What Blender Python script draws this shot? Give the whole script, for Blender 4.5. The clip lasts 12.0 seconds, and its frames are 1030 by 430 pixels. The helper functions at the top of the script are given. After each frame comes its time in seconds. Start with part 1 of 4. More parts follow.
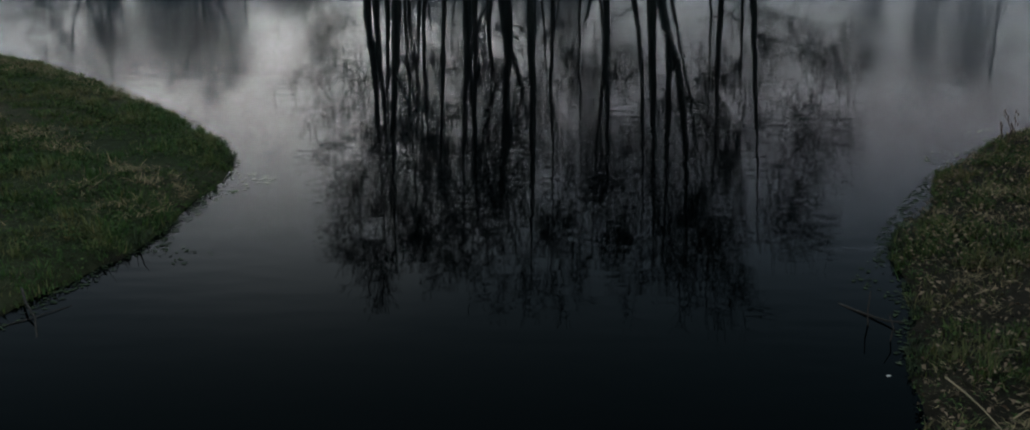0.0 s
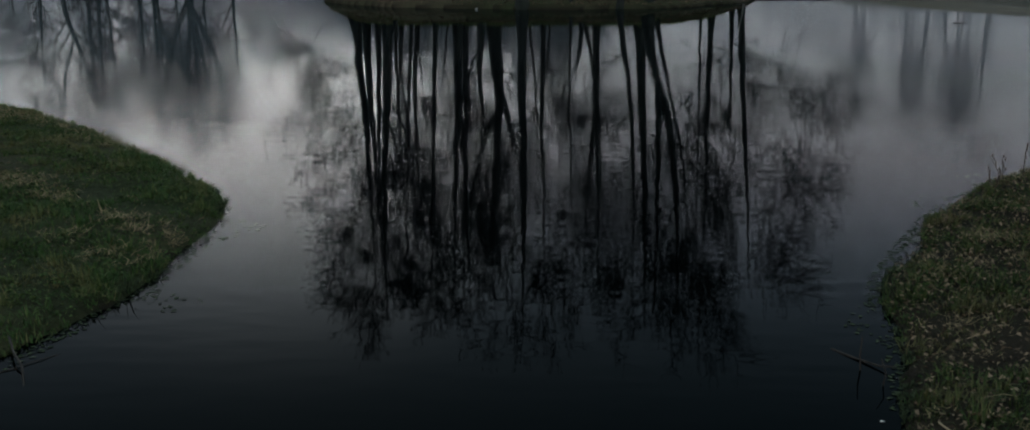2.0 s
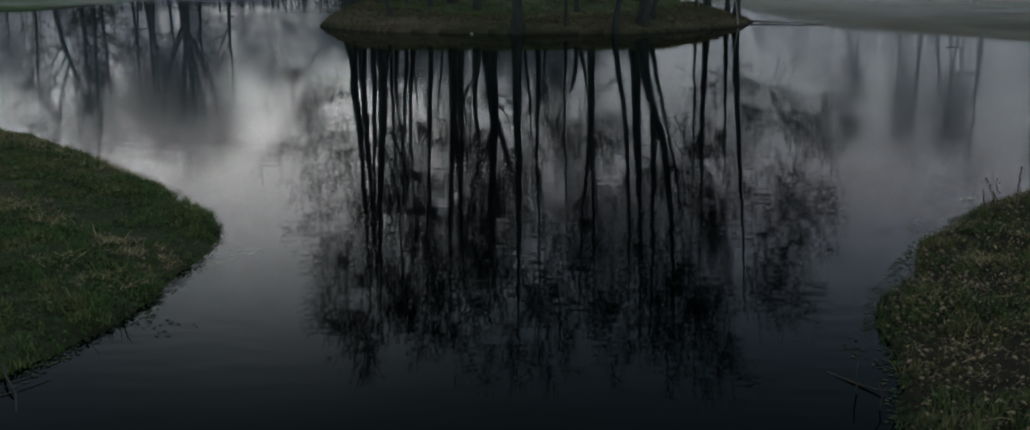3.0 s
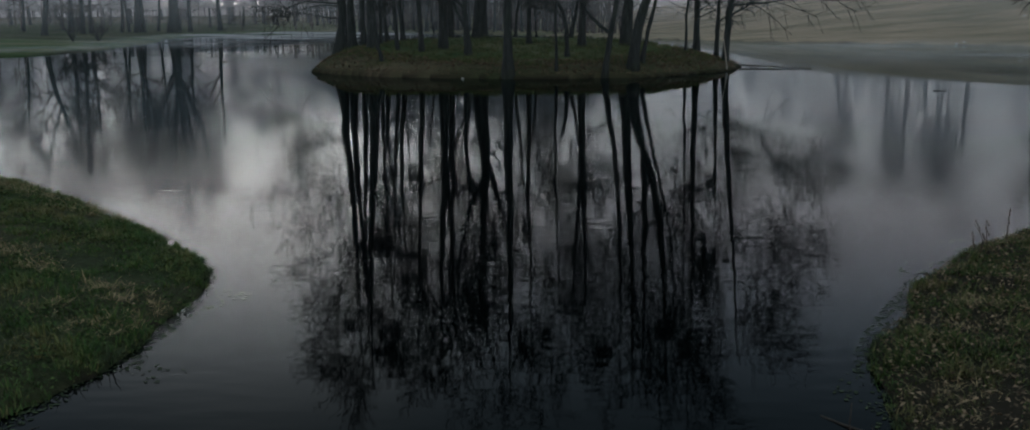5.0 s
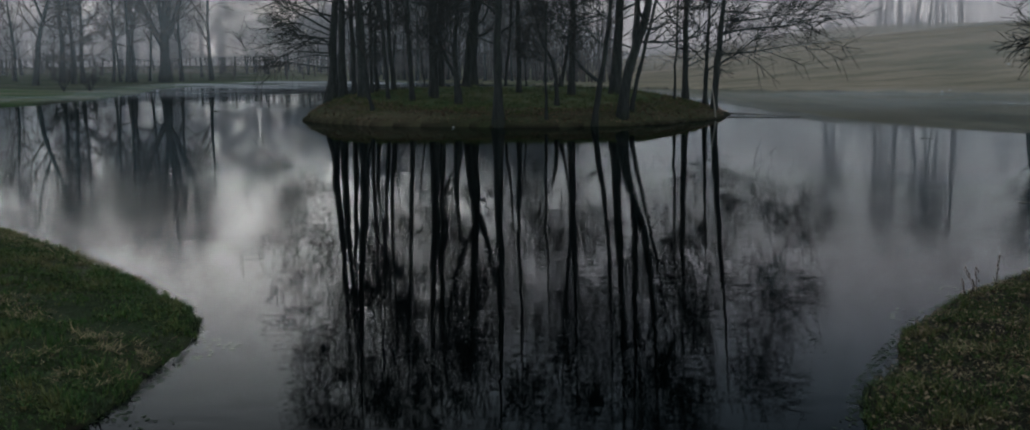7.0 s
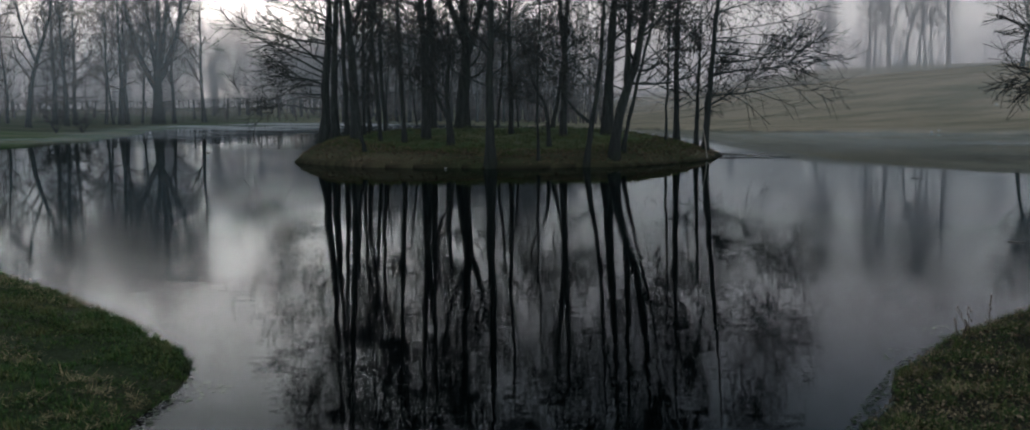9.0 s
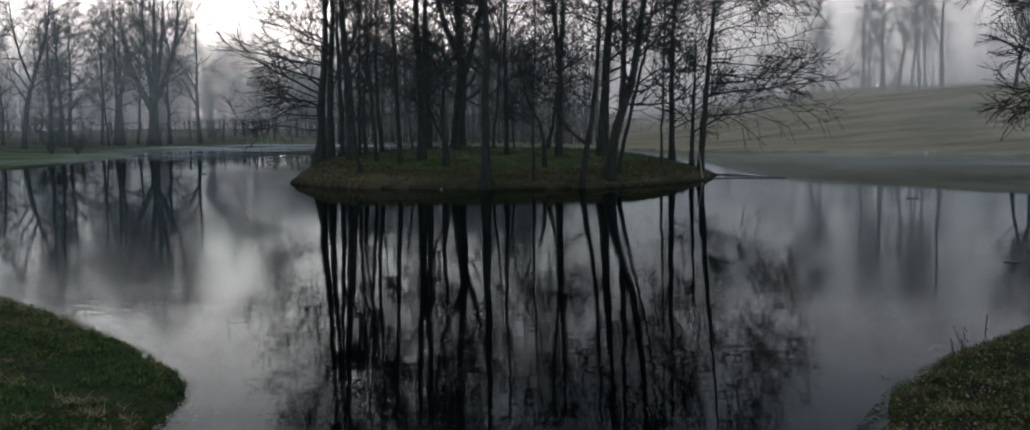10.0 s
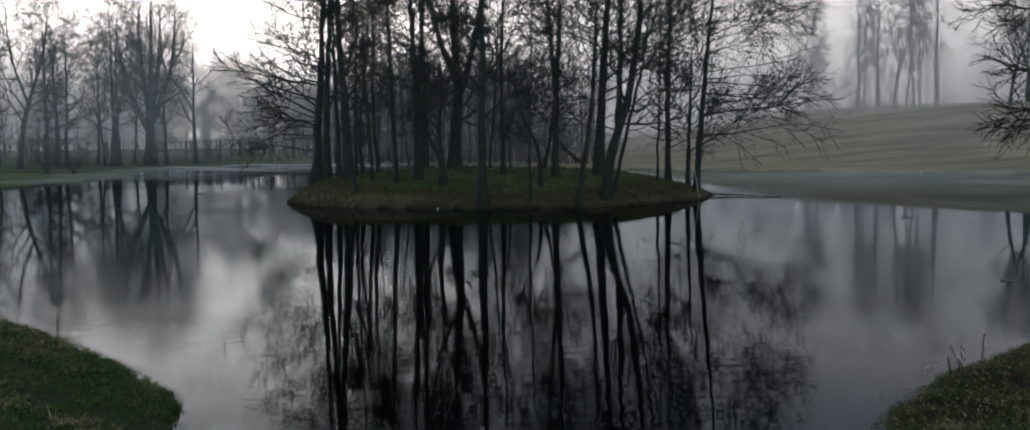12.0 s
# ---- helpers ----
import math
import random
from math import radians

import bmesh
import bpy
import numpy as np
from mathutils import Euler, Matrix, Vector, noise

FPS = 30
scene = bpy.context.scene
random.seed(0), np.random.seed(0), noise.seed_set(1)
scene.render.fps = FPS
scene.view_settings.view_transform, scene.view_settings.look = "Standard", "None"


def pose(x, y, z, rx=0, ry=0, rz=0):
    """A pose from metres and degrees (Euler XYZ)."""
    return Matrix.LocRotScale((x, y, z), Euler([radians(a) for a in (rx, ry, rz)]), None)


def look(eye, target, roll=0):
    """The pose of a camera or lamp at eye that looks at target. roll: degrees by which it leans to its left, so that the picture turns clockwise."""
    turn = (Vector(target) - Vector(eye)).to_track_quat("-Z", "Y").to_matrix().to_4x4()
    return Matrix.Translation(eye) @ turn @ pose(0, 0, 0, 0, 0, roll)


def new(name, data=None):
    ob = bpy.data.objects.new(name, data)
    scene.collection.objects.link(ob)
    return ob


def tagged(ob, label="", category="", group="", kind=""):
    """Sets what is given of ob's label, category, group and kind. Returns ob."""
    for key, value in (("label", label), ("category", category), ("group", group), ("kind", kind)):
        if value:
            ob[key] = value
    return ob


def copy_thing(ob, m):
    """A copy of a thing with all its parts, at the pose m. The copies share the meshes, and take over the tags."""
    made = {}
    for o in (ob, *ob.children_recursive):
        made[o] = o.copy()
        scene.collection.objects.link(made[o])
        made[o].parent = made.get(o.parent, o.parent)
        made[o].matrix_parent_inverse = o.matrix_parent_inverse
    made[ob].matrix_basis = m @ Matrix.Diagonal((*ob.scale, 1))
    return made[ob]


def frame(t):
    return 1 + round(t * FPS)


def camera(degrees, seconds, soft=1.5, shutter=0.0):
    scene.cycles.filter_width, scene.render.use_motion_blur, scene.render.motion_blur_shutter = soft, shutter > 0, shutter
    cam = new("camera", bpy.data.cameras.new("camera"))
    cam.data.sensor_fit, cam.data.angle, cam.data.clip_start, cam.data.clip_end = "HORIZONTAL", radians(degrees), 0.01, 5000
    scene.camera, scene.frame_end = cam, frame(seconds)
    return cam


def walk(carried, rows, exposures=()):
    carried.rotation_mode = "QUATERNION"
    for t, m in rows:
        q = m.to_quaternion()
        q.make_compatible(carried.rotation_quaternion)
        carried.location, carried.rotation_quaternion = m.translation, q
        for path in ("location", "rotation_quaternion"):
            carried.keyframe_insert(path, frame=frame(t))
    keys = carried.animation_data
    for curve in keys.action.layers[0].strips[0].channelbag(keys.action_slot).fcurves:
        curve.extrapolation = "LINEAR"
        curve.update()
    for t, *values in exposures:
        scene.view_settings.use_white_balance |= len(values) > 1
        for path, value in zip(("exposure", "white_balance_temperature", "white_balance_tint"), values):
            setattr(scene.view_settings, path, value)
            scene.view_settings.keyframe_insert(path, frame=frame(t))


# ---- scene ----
# ---------------------------------------------------------------- camera
cam = camera(51.3, 12.0, soft=1.8)
EYE = Vector((0.0, 0.0, 3.2))


def aim(yaw, pitch, roll):
    """A pose at the eye: yaw to the left of +y, pitch above the level, roll as in look()."""
    a, b = radians(yaw), radians(pitch)
    return look(EYE, EYE + Vector((-math.sin(a) * math.cos(b), math.cos(a) * math.cos(b), math.sin(b))), roll)


walk(cam, [
    (0.0, aim(2.671, -16.856, -0.051)), (0.5, aim(2.539, -16.237, -0.060)), (1.0, aim(2.423, -15.675, -0.075)),
    (1.5, aim(2.310, -15.095, -0.097)), (2.0, aim(2.172, -14.405, -0.112)), (2.5, aim(2.040, -13.732, -0.122)),
    (4.5, aim(1.567, -11.443, -0.205)), (5.0, aim(1.437, -10.796, -0.229)), (5.5, aim(1.304, -10.125, -0.250)),
    (6.0, aim(1.168, -9.451, -0.276)), (6.5, aim(1.038, -8.803, -0.302)), (7.0, aim(0.914, -8.234, -0.325)),
    (9.0, aim(0.486, -6.055, -0.420)), (9.5, aim(0.359, -5.462, -0.446)), (10.0, aim(0.250, -4.950, -0.470)),
    (10.5, aim(0.182, -4.561, -0.480)), (11.0, aim(0.118, -4.318, -0.497)), (11.5, aim(0.072, -4.114, -0.515)),
    (12.0, aim(0.050, -3.911, -0.534)),
])

# ---------------------------------------------------------------- light
SUN_AZ, SUN_EL = radians(-14.5), radians(5.5)
world = bpy.data.worlds.new("misty_morning")
scene.world = world
world.use_nodes = True
wn = world.node_tree.nodes
wl = world.node_tree.links
wn.clear()
sky = wn.new("ShaderNodeTexSky")
sky.sky_type = "NISHITA"
sky.sun_disc = False
sky.sun_elevation, sky.sun_rotation = SUN_EL, SUN_AZ
sky.air_density, sky.dust_density, sky.ozone_density = 1.0, 3.0, 3.0
hue = wn.new("ShaderNodeHueSaturation")
hue.inputs["Saturation"].default_value = 0.25
clear_bg, cloud_bg = wn.new("ShaderNodeBackground"), wn.new("ShaderNodeBackground")
clear_bg.inputs["Strength"].default_value = 0.05
# fog: the sky is palest low down, where the sun stands behind it, and slate-grey from there up
sky_place, sky_parts, sky_ramp = wn.new("ShaderNodeTexCoord"), wn.new("ShaderNodeSeparateXYZ"), wn.new("ShaderNodeValToRGB")
wl.new(sky_place.outputs["Generated"], sky_parts.inputs[0])
wl.new(sky_parts.outputs["Z"], sky_ramp.inputs["Fac"])
stops = ((0.0, (1.12, 0.97, 0.94)), (0.12, (1.10, 0.96, 0.94)), (0.20, (0.99, 0.89, 0.97)), (0.27, (0.47, 0.53, 0.65)), (0.34, (0.165, 0.26, 0.335)), (0.42, (0.055, 0.135, 0.18)), (0.60, (0.06, 0.145, 0.18)), (1.0, (0.32, 0.37, 0.385)))
while len(sky_ramp.color_ramp.elements) < len(stops):
    sky_ramp.color_ramp.elements.new(0.5)
sky_ramp.color_ramp.interpolation = "B_SPLINE"
for element, (where, tone) in zip(sky_ramp.color_ramp.elements, stops):
    element.position, element.color = where, (*tone, 1)
wl.new(sky_ramp.outputs["Color"], cloud_bg.inputs["Color"])
cloud_bg.inputs["Strength"].default_value = 1.0
# the veiled sun's wide aureole
sun_way = Vector((math.sin(SUN_AZ) * math.cos(SUN_EL), math.cos(SUN_AZ) * math.cos(SUN_EL), math.sin(SUN_EL)))
near_sun, halo, halo_bg, veiled = wn.new("ShaderNodeVectorMath"), wn.new("ShaderNodeMapRange"), wn.new("ShaderNodeBackground"), wn.new("ShaderNodeAddShader")
near_sun.operation, halo.interpolation_type = "DOT_PRODUCT", "LINEAR"
near_sun.inputs[1].default_value = sun_way
halo.inputs["From Min"].default_value, halo.inputs["From Max"].default_value, halo.inputs["To Max"].default_value = math.cos(radians(19)), 1.0, 1.35
halo_bg.inputs["Color"].default_value = (1.0, 0.88, 0.80, 1)
wl.new(sky_place.outputs["Generated"], near_sun.inputs[0])
wl.new(near_sun.outputs["Value"], halo.inputs["Value"])
falloff = wn.new("ShaderNodeMath")
falloff.operation = "POWER"
falloff.inputs[1].default_value = 2.0
wl.new(halo.outputs[0], falloff.inputs[0])
wl.new(falloff.outputs[0], halo_bg.inputs["Strength"])
wl.new(halo_bg.outputs[0], veiled.inputs[0])
wl.new(cloud_bg.outputs[0], veiled.inputs[1])
both, wout = wn.new("ShaderNodeAddShader"), wn.new("ShaderNodeOutputWorld")
wl.new(sky.outputs["Color"], hue.inputs["Color"])
wl.new(hue.outputs["Color"], clear_bg.inputs["Color"])
wl.new(clear_bg.outputs[0], both.inputs[0])
wl.new(veiled.outputs[0], both.inputs[1])
wl.new(both.outputs[0], wout.inputs["Surface"])

sun_data = bpy.data.lights.new("sun", "SUN")
sun_data.energy, sun_data.angle, sun_data.color = 0.012, radians(20), (1.0, 0.93, 0.86)
sun = new("sun", sun_data)
sun.matrix_world = look((0, 0, 60), (-60 * math.sin(SUN_AZ) * math.cos(SUN_EL), -60 * math.cos(SUN_AZ) * math.cos(SUN_EL), 60 - 60 * math.sin(SUN_EL)))
scene.view_settings.exposure = 0.0

# ---------------------------------------------------------------- materials


class Nodes:
    """A small node tree builder round one material."""

    def __init__(self, name, rough=0.8, spec=0.3):
        self.mat = bpy.data.materials.new(name)
        self.mat.use_nodes = True
        self.tree = self.mat.node_tree
        self.bsdf = self.tree.nodes["Principled BSDF"]
        self.bsdf.inputs["Roughness"].default_value = rough
        self.bsdf.inputs["Specular IOR Level"].default_value = spec
        self.place = self.add("ShaderNodeTexCoord").outputs["Object"]

    def add(self, kind, **values):
        node = self.tree.nodes.new(kind)
        for key, value in values.items():
            node.inputs[key.replace("_", " ")].default_value = value
        return node

    def join(self, a, b):
        self.tree.links.new(a, b)

    def world_place(self):
        return self.add("ShaderNodeNewGeometry").outputs["Position"]

    def noise(self, scale, detail=4.0, rough=0.55, stretch=None, at=None):
        node = self.add("ShaderNodeTexNoise", Scale=scale, Detail=detail, Roughness=rough)
        source = at or self.place
        if stretch:
            mapping = self.add("ShaderNodeMapping", Scale=stretch)
            self.join(source, mapping.inputs["Vector"])
            source = mapping.outputs["Vector"]
        self.join(source, node.inputs["Vector"])
        return node.outputs["Fac"]

    def ramp(self, fac, *stops):
        node = self.add("ShaderNodeValToRGB")
        while len(node.color_ramp.elements) < len(stops):
            node.color_ramp.elements.new(0.5)
        for element, (where, colour) in zip(node.color_ramp.elements, stops):
            element.position, element.color = where, (*colour, 1)
        self.join(fac, node.inputs["Fac"])
        return node.outputs["Color"]

    def grey(self, fac, low, high, a=0.0, b=1.0):
        node = self.add("ShaderNodeMapRange", From_Min=low, From_Max=high, To_Min=a, To_Max=b)
        self.join(fac, node.inputs["Value"])
        return node.outputs["Result"]

    def mix(self, fac, a, b):
        node = self.tree.nodes.new("ShaderNodeMix")
        node.data_type = "RGBA"
        for socket, value in ((node.inputs[0], fac), (node.inputs[6], a), (node.inputs[7], b)):
            if hasattr(value, "is_linked"):
                self.join(value, socket)
            else:
                socket.default_value = value if isinstance(value, float) else (*value, 1)
        return node.outputs[2]

    def times(self, a, b):
        node = self.tree.nodes.new("ShaderNodeMath")
        node.operation = "MULTIPLY"
        for socket, value in zip(node.inputs, (a, b)):
            if hasattr(value, "is_linked"):
                self.join(value, socket)
            else:
                socket.default_value = value
        return node.outputs[0]

    def colour(self, socket):
        self.join(socket, self.bsdf.inputs["Base Color"])

    def bump(self, height, strength=0.5, distance=0.02):
        node = self.add("ShaderNodeBump", Strength=strength, Distance=distance)
        self.join(height, node.inputs["Height"])
        self.join(node.outputs["Normal"], self.bsdf.inputs["Normal"])


def ground_material():
    """Turf with dry patches; the mesh's own values say where the straw and the mud lie. The mud's colour also holds the
    shade among the grass.
    """
    m = Nodes("turf", 0.95, 0.15)
    at = m.world_place()
    dry = m.add("ShaderNodeAttribute")
    dry.attribute_name = "dry"
    mud_shade = m.add("ShaderNodeAttribute")
    mud_shade.attribute_name = "mud_shade"
    fine, mid, wide = m.noise(9.0, 6, 0.7, at=at), m.noise(0.9, 5, 0.6, at=at), m.noise(0.08, 4, 0.6, (1.0, 2.2, 1.0), at)
    green = m.ramp(fine, (0.3, (0.03, 0.055, 0.018)), (0.55, (0.065, 0.115, 0.035)), (0.75, (0.11, 0.15, 0.05)))
    straw = m.ramp(mid, (0.3, (0.36, 0.265, 0.18)), (0.5, (0.46, 0.34, 0.245)), (0.72, (0.34, 0.265, 0.175)))
    streak = m.noise(0.05, 7, 0.72, (1.0, 3.0, 1.0), at)
    straw = m.mix(m.grey(streak, 0.42, 0.62), straw, (0.22, 0.185, 0.12))
    patches = m.add("ShaderNodeMath")
    patches.operation = "ADD"
    m.join(dry.outputs["Fac"], patches.inputs[0])
    m.join(m.grey(wide, 0.35, 0.65, -0.25, 0.25), patches.inputs[1])
    turf = m.mix(patches.outputs[0], green, straw)
    # mud, darkened to paint in the shade between grass blades
    mud = m.ramp(fine, (0.3, (0.007, 0.006, 0.004)), (0.7, (0.030, 0.023, 0.016)))
    m.colour(m.mix(mud_shade.outputs["Fac"], turf, mud))
    m.bump(m.noise(22.0, 6, 0.75, at=at), 0.8, 0.05)
    return m.mat


def water_material():
    """Dark, still pond water with faint wind ripples that come and go in patches. The gloss falls off towards a steep
    view as it does through a polarising filter."""
    m = Nodes("pond_water")
    m.tree.nodes.remove(m.bsdf)
    at = m.world_place()
    small = m.noise(2.2, 1, 0.4, (0.75, 1.9, 1.0), at)
    broad = m.noise(0.5, 2, 0.5, (0.5, 1.6, 1.0), at)
    # a breath of wind ruffles the middle of the pond; elsewhere it lies nearly flat
    gap = m.tree.nodes.new("ShaderNodeVectorMath")
    gap.operation = "DISTANCE"
    gap.inputs[1].default_value = (0.5, 23.0, 0.0)
    m.join(at, gap.inputs[0])
    patch = m.grey(gap.outputs["Value"], 6.0, 26.0, 1.0, 0.06)
    patch.node.interpolation_type = "SMOOTHSTEP"
    where = m.times(m.grey(m.noise(0.16, 3, 0.6, (1.0, 0.7, 1.0), at), 0.38, 0.60, 0.12, 1.1), patch)
    total = m.tree.nodes.new("ShaderNodeMath")
    total.operation = "ADD"
    m.join(m.times(small, where), total.inputs[0])
    m.join(m.times(broad, 0.05), total.inputs[1])
    relief = m.add("ShaderNodeBump", Strength=0.19, Distance=0.016)
    m.join(total.outputs[0], relief.inputs["Height"])
    deep, gloss, both = m.add("ShaderNodeBsdfDiffuse"), m.add("ShaderNodeBsdfGlossy", Roughness=0.02), m.add("ShaderNodeMixShader")
    deep.inputs["Color"].default_value = (0.0003, 0.0008, 0.0009, 1)
    gloss.inputs["Color"].default_value = (0.85, 0.955, 1.0, 1)
    edge, power = m.add("ShaderNodeFresnel", IOR=1.33), m.tree.nodes.new("ShaderNodeMath")
    power.operation = "POWER"
    power.inputs[1].default_value = 1.72
    m.join(relief.outputs["Normal"], gloss.inputs["Normal"])
    m.join(relief.outputs["Normal"], edge.inputs["Normal"])
    m.join(edge.outputs[0], power.inputs[0])
    m.join(power.outputs[0], both.inputs[0])
    m.join(deep.outputs[0], both.inputs[1])
    m.join(gloss.outputs[0], both.inputs[2])
    m.join(both.outputs[0], m.tree.nodes["Material Output"].inputs["Surface"])
    return m.mat


def bark_material(name, dark, light, moss):
    m = Nodes(name, 0.9, 0.2)
    ridges = m.noise(7.0, 6, 0.65, (1.0, 1.0, 0.16))
    patch = m.noise(0.9, 4, 0.6)
    bark = m.ramp(ridges, (0.32, dark), (0.7, light))
    m.colour(m.mix(m.grey(patch, 0.5, 0.72, 0.0, 0.55), bark, moss))
    m.bump(ridges, 0.9, 0.04)
    return m.mat


def twig_material(name, a, b):
    m = Nodes(name, 0.85, 0.2)
    geo = m.add("ShaderNodeNewGeometry")
    m.colour(m.mix(geo.outputs["Random Per Island"], a, b))
    return m.mat


def blade_material(name, *stops):
    m = Nodes(name, 0.7, 0.25)
    geo = m.add("ShaderNodeNewGeometry")
    tone = m.ramp(geo.outputs["Random Per Island"], *stops)
    wide = m.noise(0.9, 5, 0.65, at=geo.outputs["Position"])
    close = m.noise(4.5, 3, 0.6, at=geo.outputs["Position"])
    tone = m.mix(m.grey(close, 0.35, 0.65, 0.0, 0.6), tone, stops[1][1])
    m.colour(m.mix(m.grey(wide, 0.50, 0.68, 0.0, 0.7), tone, stops[-1][1]))
    return m.mat


def plain(name, a, b, scale=6.0, rough=0.7, metal=0.0):
    m = Nodes(name, rough, 0.3)
    m.bsdf.inputs["Metallic"].default_value = metal
    m.colour(m.mix(m.noise(scale, 5, 0.6), a, b))
    return m.mat


def mist_material(name, density, low, full, top, scale, tone):
    """Thin vapour: lets most light through and scatters the rest; densest between two heights."""
    m = Nodes(name)
    nodes, out = m.tree.nodes, m.tree.nodes["Material Output"]
    nodes.remove(m.bsdf)
    at = m.world_place()
    split = m.add("ShaderNodeSeparateXYZ")
    m.join(at, split.inputs[0])
    rise = m.add("ShaderNodeMapRange", From_Min=low, From_Max=full)
    rise.interpolation_type = "SMOOTHSTEP"
    fall = m.add("ShaderNodeMapRange", From_Min=full, From_Max=top, To_Min=1.0, To_Max=0.0)
    fall.interpolation_type = "SMOOTHSTEP"
    m.join(split.outputs["Z"], rise.inputs["Value"])
    m.join(split.outputs["Z"], fall.inputs["Value"])
    clouds = m.grey(m.noise(scale, 3, 0.5, (0.6, 0.6, 1.6), at), 0.3, 0.7, 0.6, 1.0)
    thick = m.times(m.times(m.times(rise.outputs[0], fall.outputs[0]), clouds), density)
    # droplets take light from the whole sky above, whichever way the veil hangs
    front, back, half = m.add("ShaderNodeBsdfDiffuse"), m.add("ShaderNodeBsdfTranslucent"), m.add("ShaderNodeAddShader")
    for node, upright in ((front, 1.0), (back, -1.0)):
        node.inputs["Color"].default_value = (*tone, 1)
        way = m.add("ShaderNodeCombineXYZ", Z=upright)
        m.join(way.outputs[0], node.inputs["Normal"])
    m.join(front.outputs[0], half.inputs[0])
    m.join(back.outputs[0], half.inputs[1])
    clear, veil = m.add("ShaderNodeBsdfTransparent"), m.add("ShaderNodeMixShader")
    m.join(thick, veil.inputs[0])
    m.join(clear.outputs[0], veil.inputs[1])
    m.join(half.outputs[0], veil.inputs[2])
    m.join(veil.outputs[0], out.inputs["Surface"])
    return m.mat


TURF, WATER = ground_material(), water_material()
BARK = bark_material("wet_dark_bark", (0.010, 0.0125, 0.0125), (0.042, 0.050, 0.047), (0.03, 0.042, 0.022))
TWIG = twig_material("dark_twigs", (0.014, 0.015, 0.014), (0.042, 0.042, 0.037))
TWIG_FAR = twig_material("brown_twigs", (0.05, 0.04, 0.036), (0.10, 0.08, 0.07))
GRASS = blade_material("green_grass", (0.0, (0.020, 0.055, 0.014)), (0.45, (0.052, 0.115, 0.026)), (0.8, (0.10, 0.15, 0.040)), (1.0, (0.23, 0.18, 0.085)))
GRASS_DRY = blade_material("mixed_grass", (0.0, (0.014, 0.032, 0.009)), (0.4, (0.044, 0.080, 0.018)), (0.75, (0.11, 0.135, 0.036)), (1.0, (0.20, 0.155, 0.078)))
WEED = twig_material("wet_weed", (0.008, 0.016, 0.008), (0.07, 0.095, 0.045))
DEADWOOD, PALEWOOD = plain("dead_wood", (0.02, 0.017, 0.014), (0.06, 0.05, 0.04), 20), plain("pale_wood", (0.25, 0.23, 0.20), (0.42, 0.39, 0.34), 12)
STALK, STRAW = plain("dead_stalk", (0.03, 0.022, 0.014), (0.08, 0.055, 0.035), 40), plain("straw", (0.30, 0.23, 0.13), (0.45, 0.36, 0.22), 30)
PAPER, CAR_PAINT = plain("pale_paper", (0.6, 0.58, 0.55), (0.8, 0.8, 0.78), 9), plain("white_car_paint", (0.75, 0.76, 0.78), (0.8, 0.8, 0.82), 2, 0.3)
CAR_GLASS, RUBBER = plain("dark_car_glass", (0.01, 0.012, 0.014), (0.02, 0.022, 0.024), 3, 0.1), plain("tyre_rubber", (0.015, 0.015, 0.015), (0.03, 0.03, 0.03), 9)
LEAF = twig_material("dead_leaves", (0.04, 0.026, 0.015), (0.36, 0.26, 0.17))
ISLE_LEAF = twig_material("leaf_litter", (0.05, 0.033, 0.020), (0.24, 0.165, 0.105))
HERB = twig_material("herb_leaves", (0.016, 0.04, 0.012), (0.11, 0.165, 0.05))
DEADGRASS = twig_material("dead_grass", (0.12, 0.092, 0.045), (0.44, 0.34, 0.19))

# ---------------------------------------------------------------- mesh helpers


def mesh_ob(name, verts, faces, material, smooth=False):
    data = bpy.data.meshes.new(name)
    data.from_pydata(verts, [], faces)
    data.materials.append(material)
    if smooth:
        data.polygons.foreach_set("use_smooth", [True] * len(data.polygons))
    data.update()
    return new(name, data)


def quads_ob(name, verts, quads, material, smooth=False):
    """A mesh straight from arrays: verts (n, 3), quads (m, 3 or 4)."""
    verts, quads = np.asarray(verts, np.float32), np.asarray(quads, np.int32)
    data = bpy.data.meshes.new(name)
    data.vertices.add(len(verts))
    data.vertices.foreach_set("co", verts.ravel())
    data.loops.add(quads.size)
    data.loops.foreach_set("vertex_index", quads.ravel())
    data.polygons.add(len(quads))
    data.polygons.foreach_set("loop_start", np.arange(0, quads.size, quads.shape[1], dtype=np.int32))
    if smooth:
        data.polygons.foreach_set("use_smooth", np.ones(len(quads), bool))
    data.materials.append(material)
    data.update(calc_edges=True)
    data.validate()
    return new(name, data)


def under(ob, parent, label=""):
    ob.parent = parent
    return tagged(ob, label) if label else ob


def part(name, bm, material, parent, label=""):
    data = bpy.data.meshes.new(name)
    bm.to_mesh(data)
    bm.free()
    data.materials.append(material)
    return under(new(name, data), parent, label)


def smooth01(v, a, b):
    t = np.clip((v - a) / (b - a), 0, 1)
    return t * t * (3 - 2 * t)


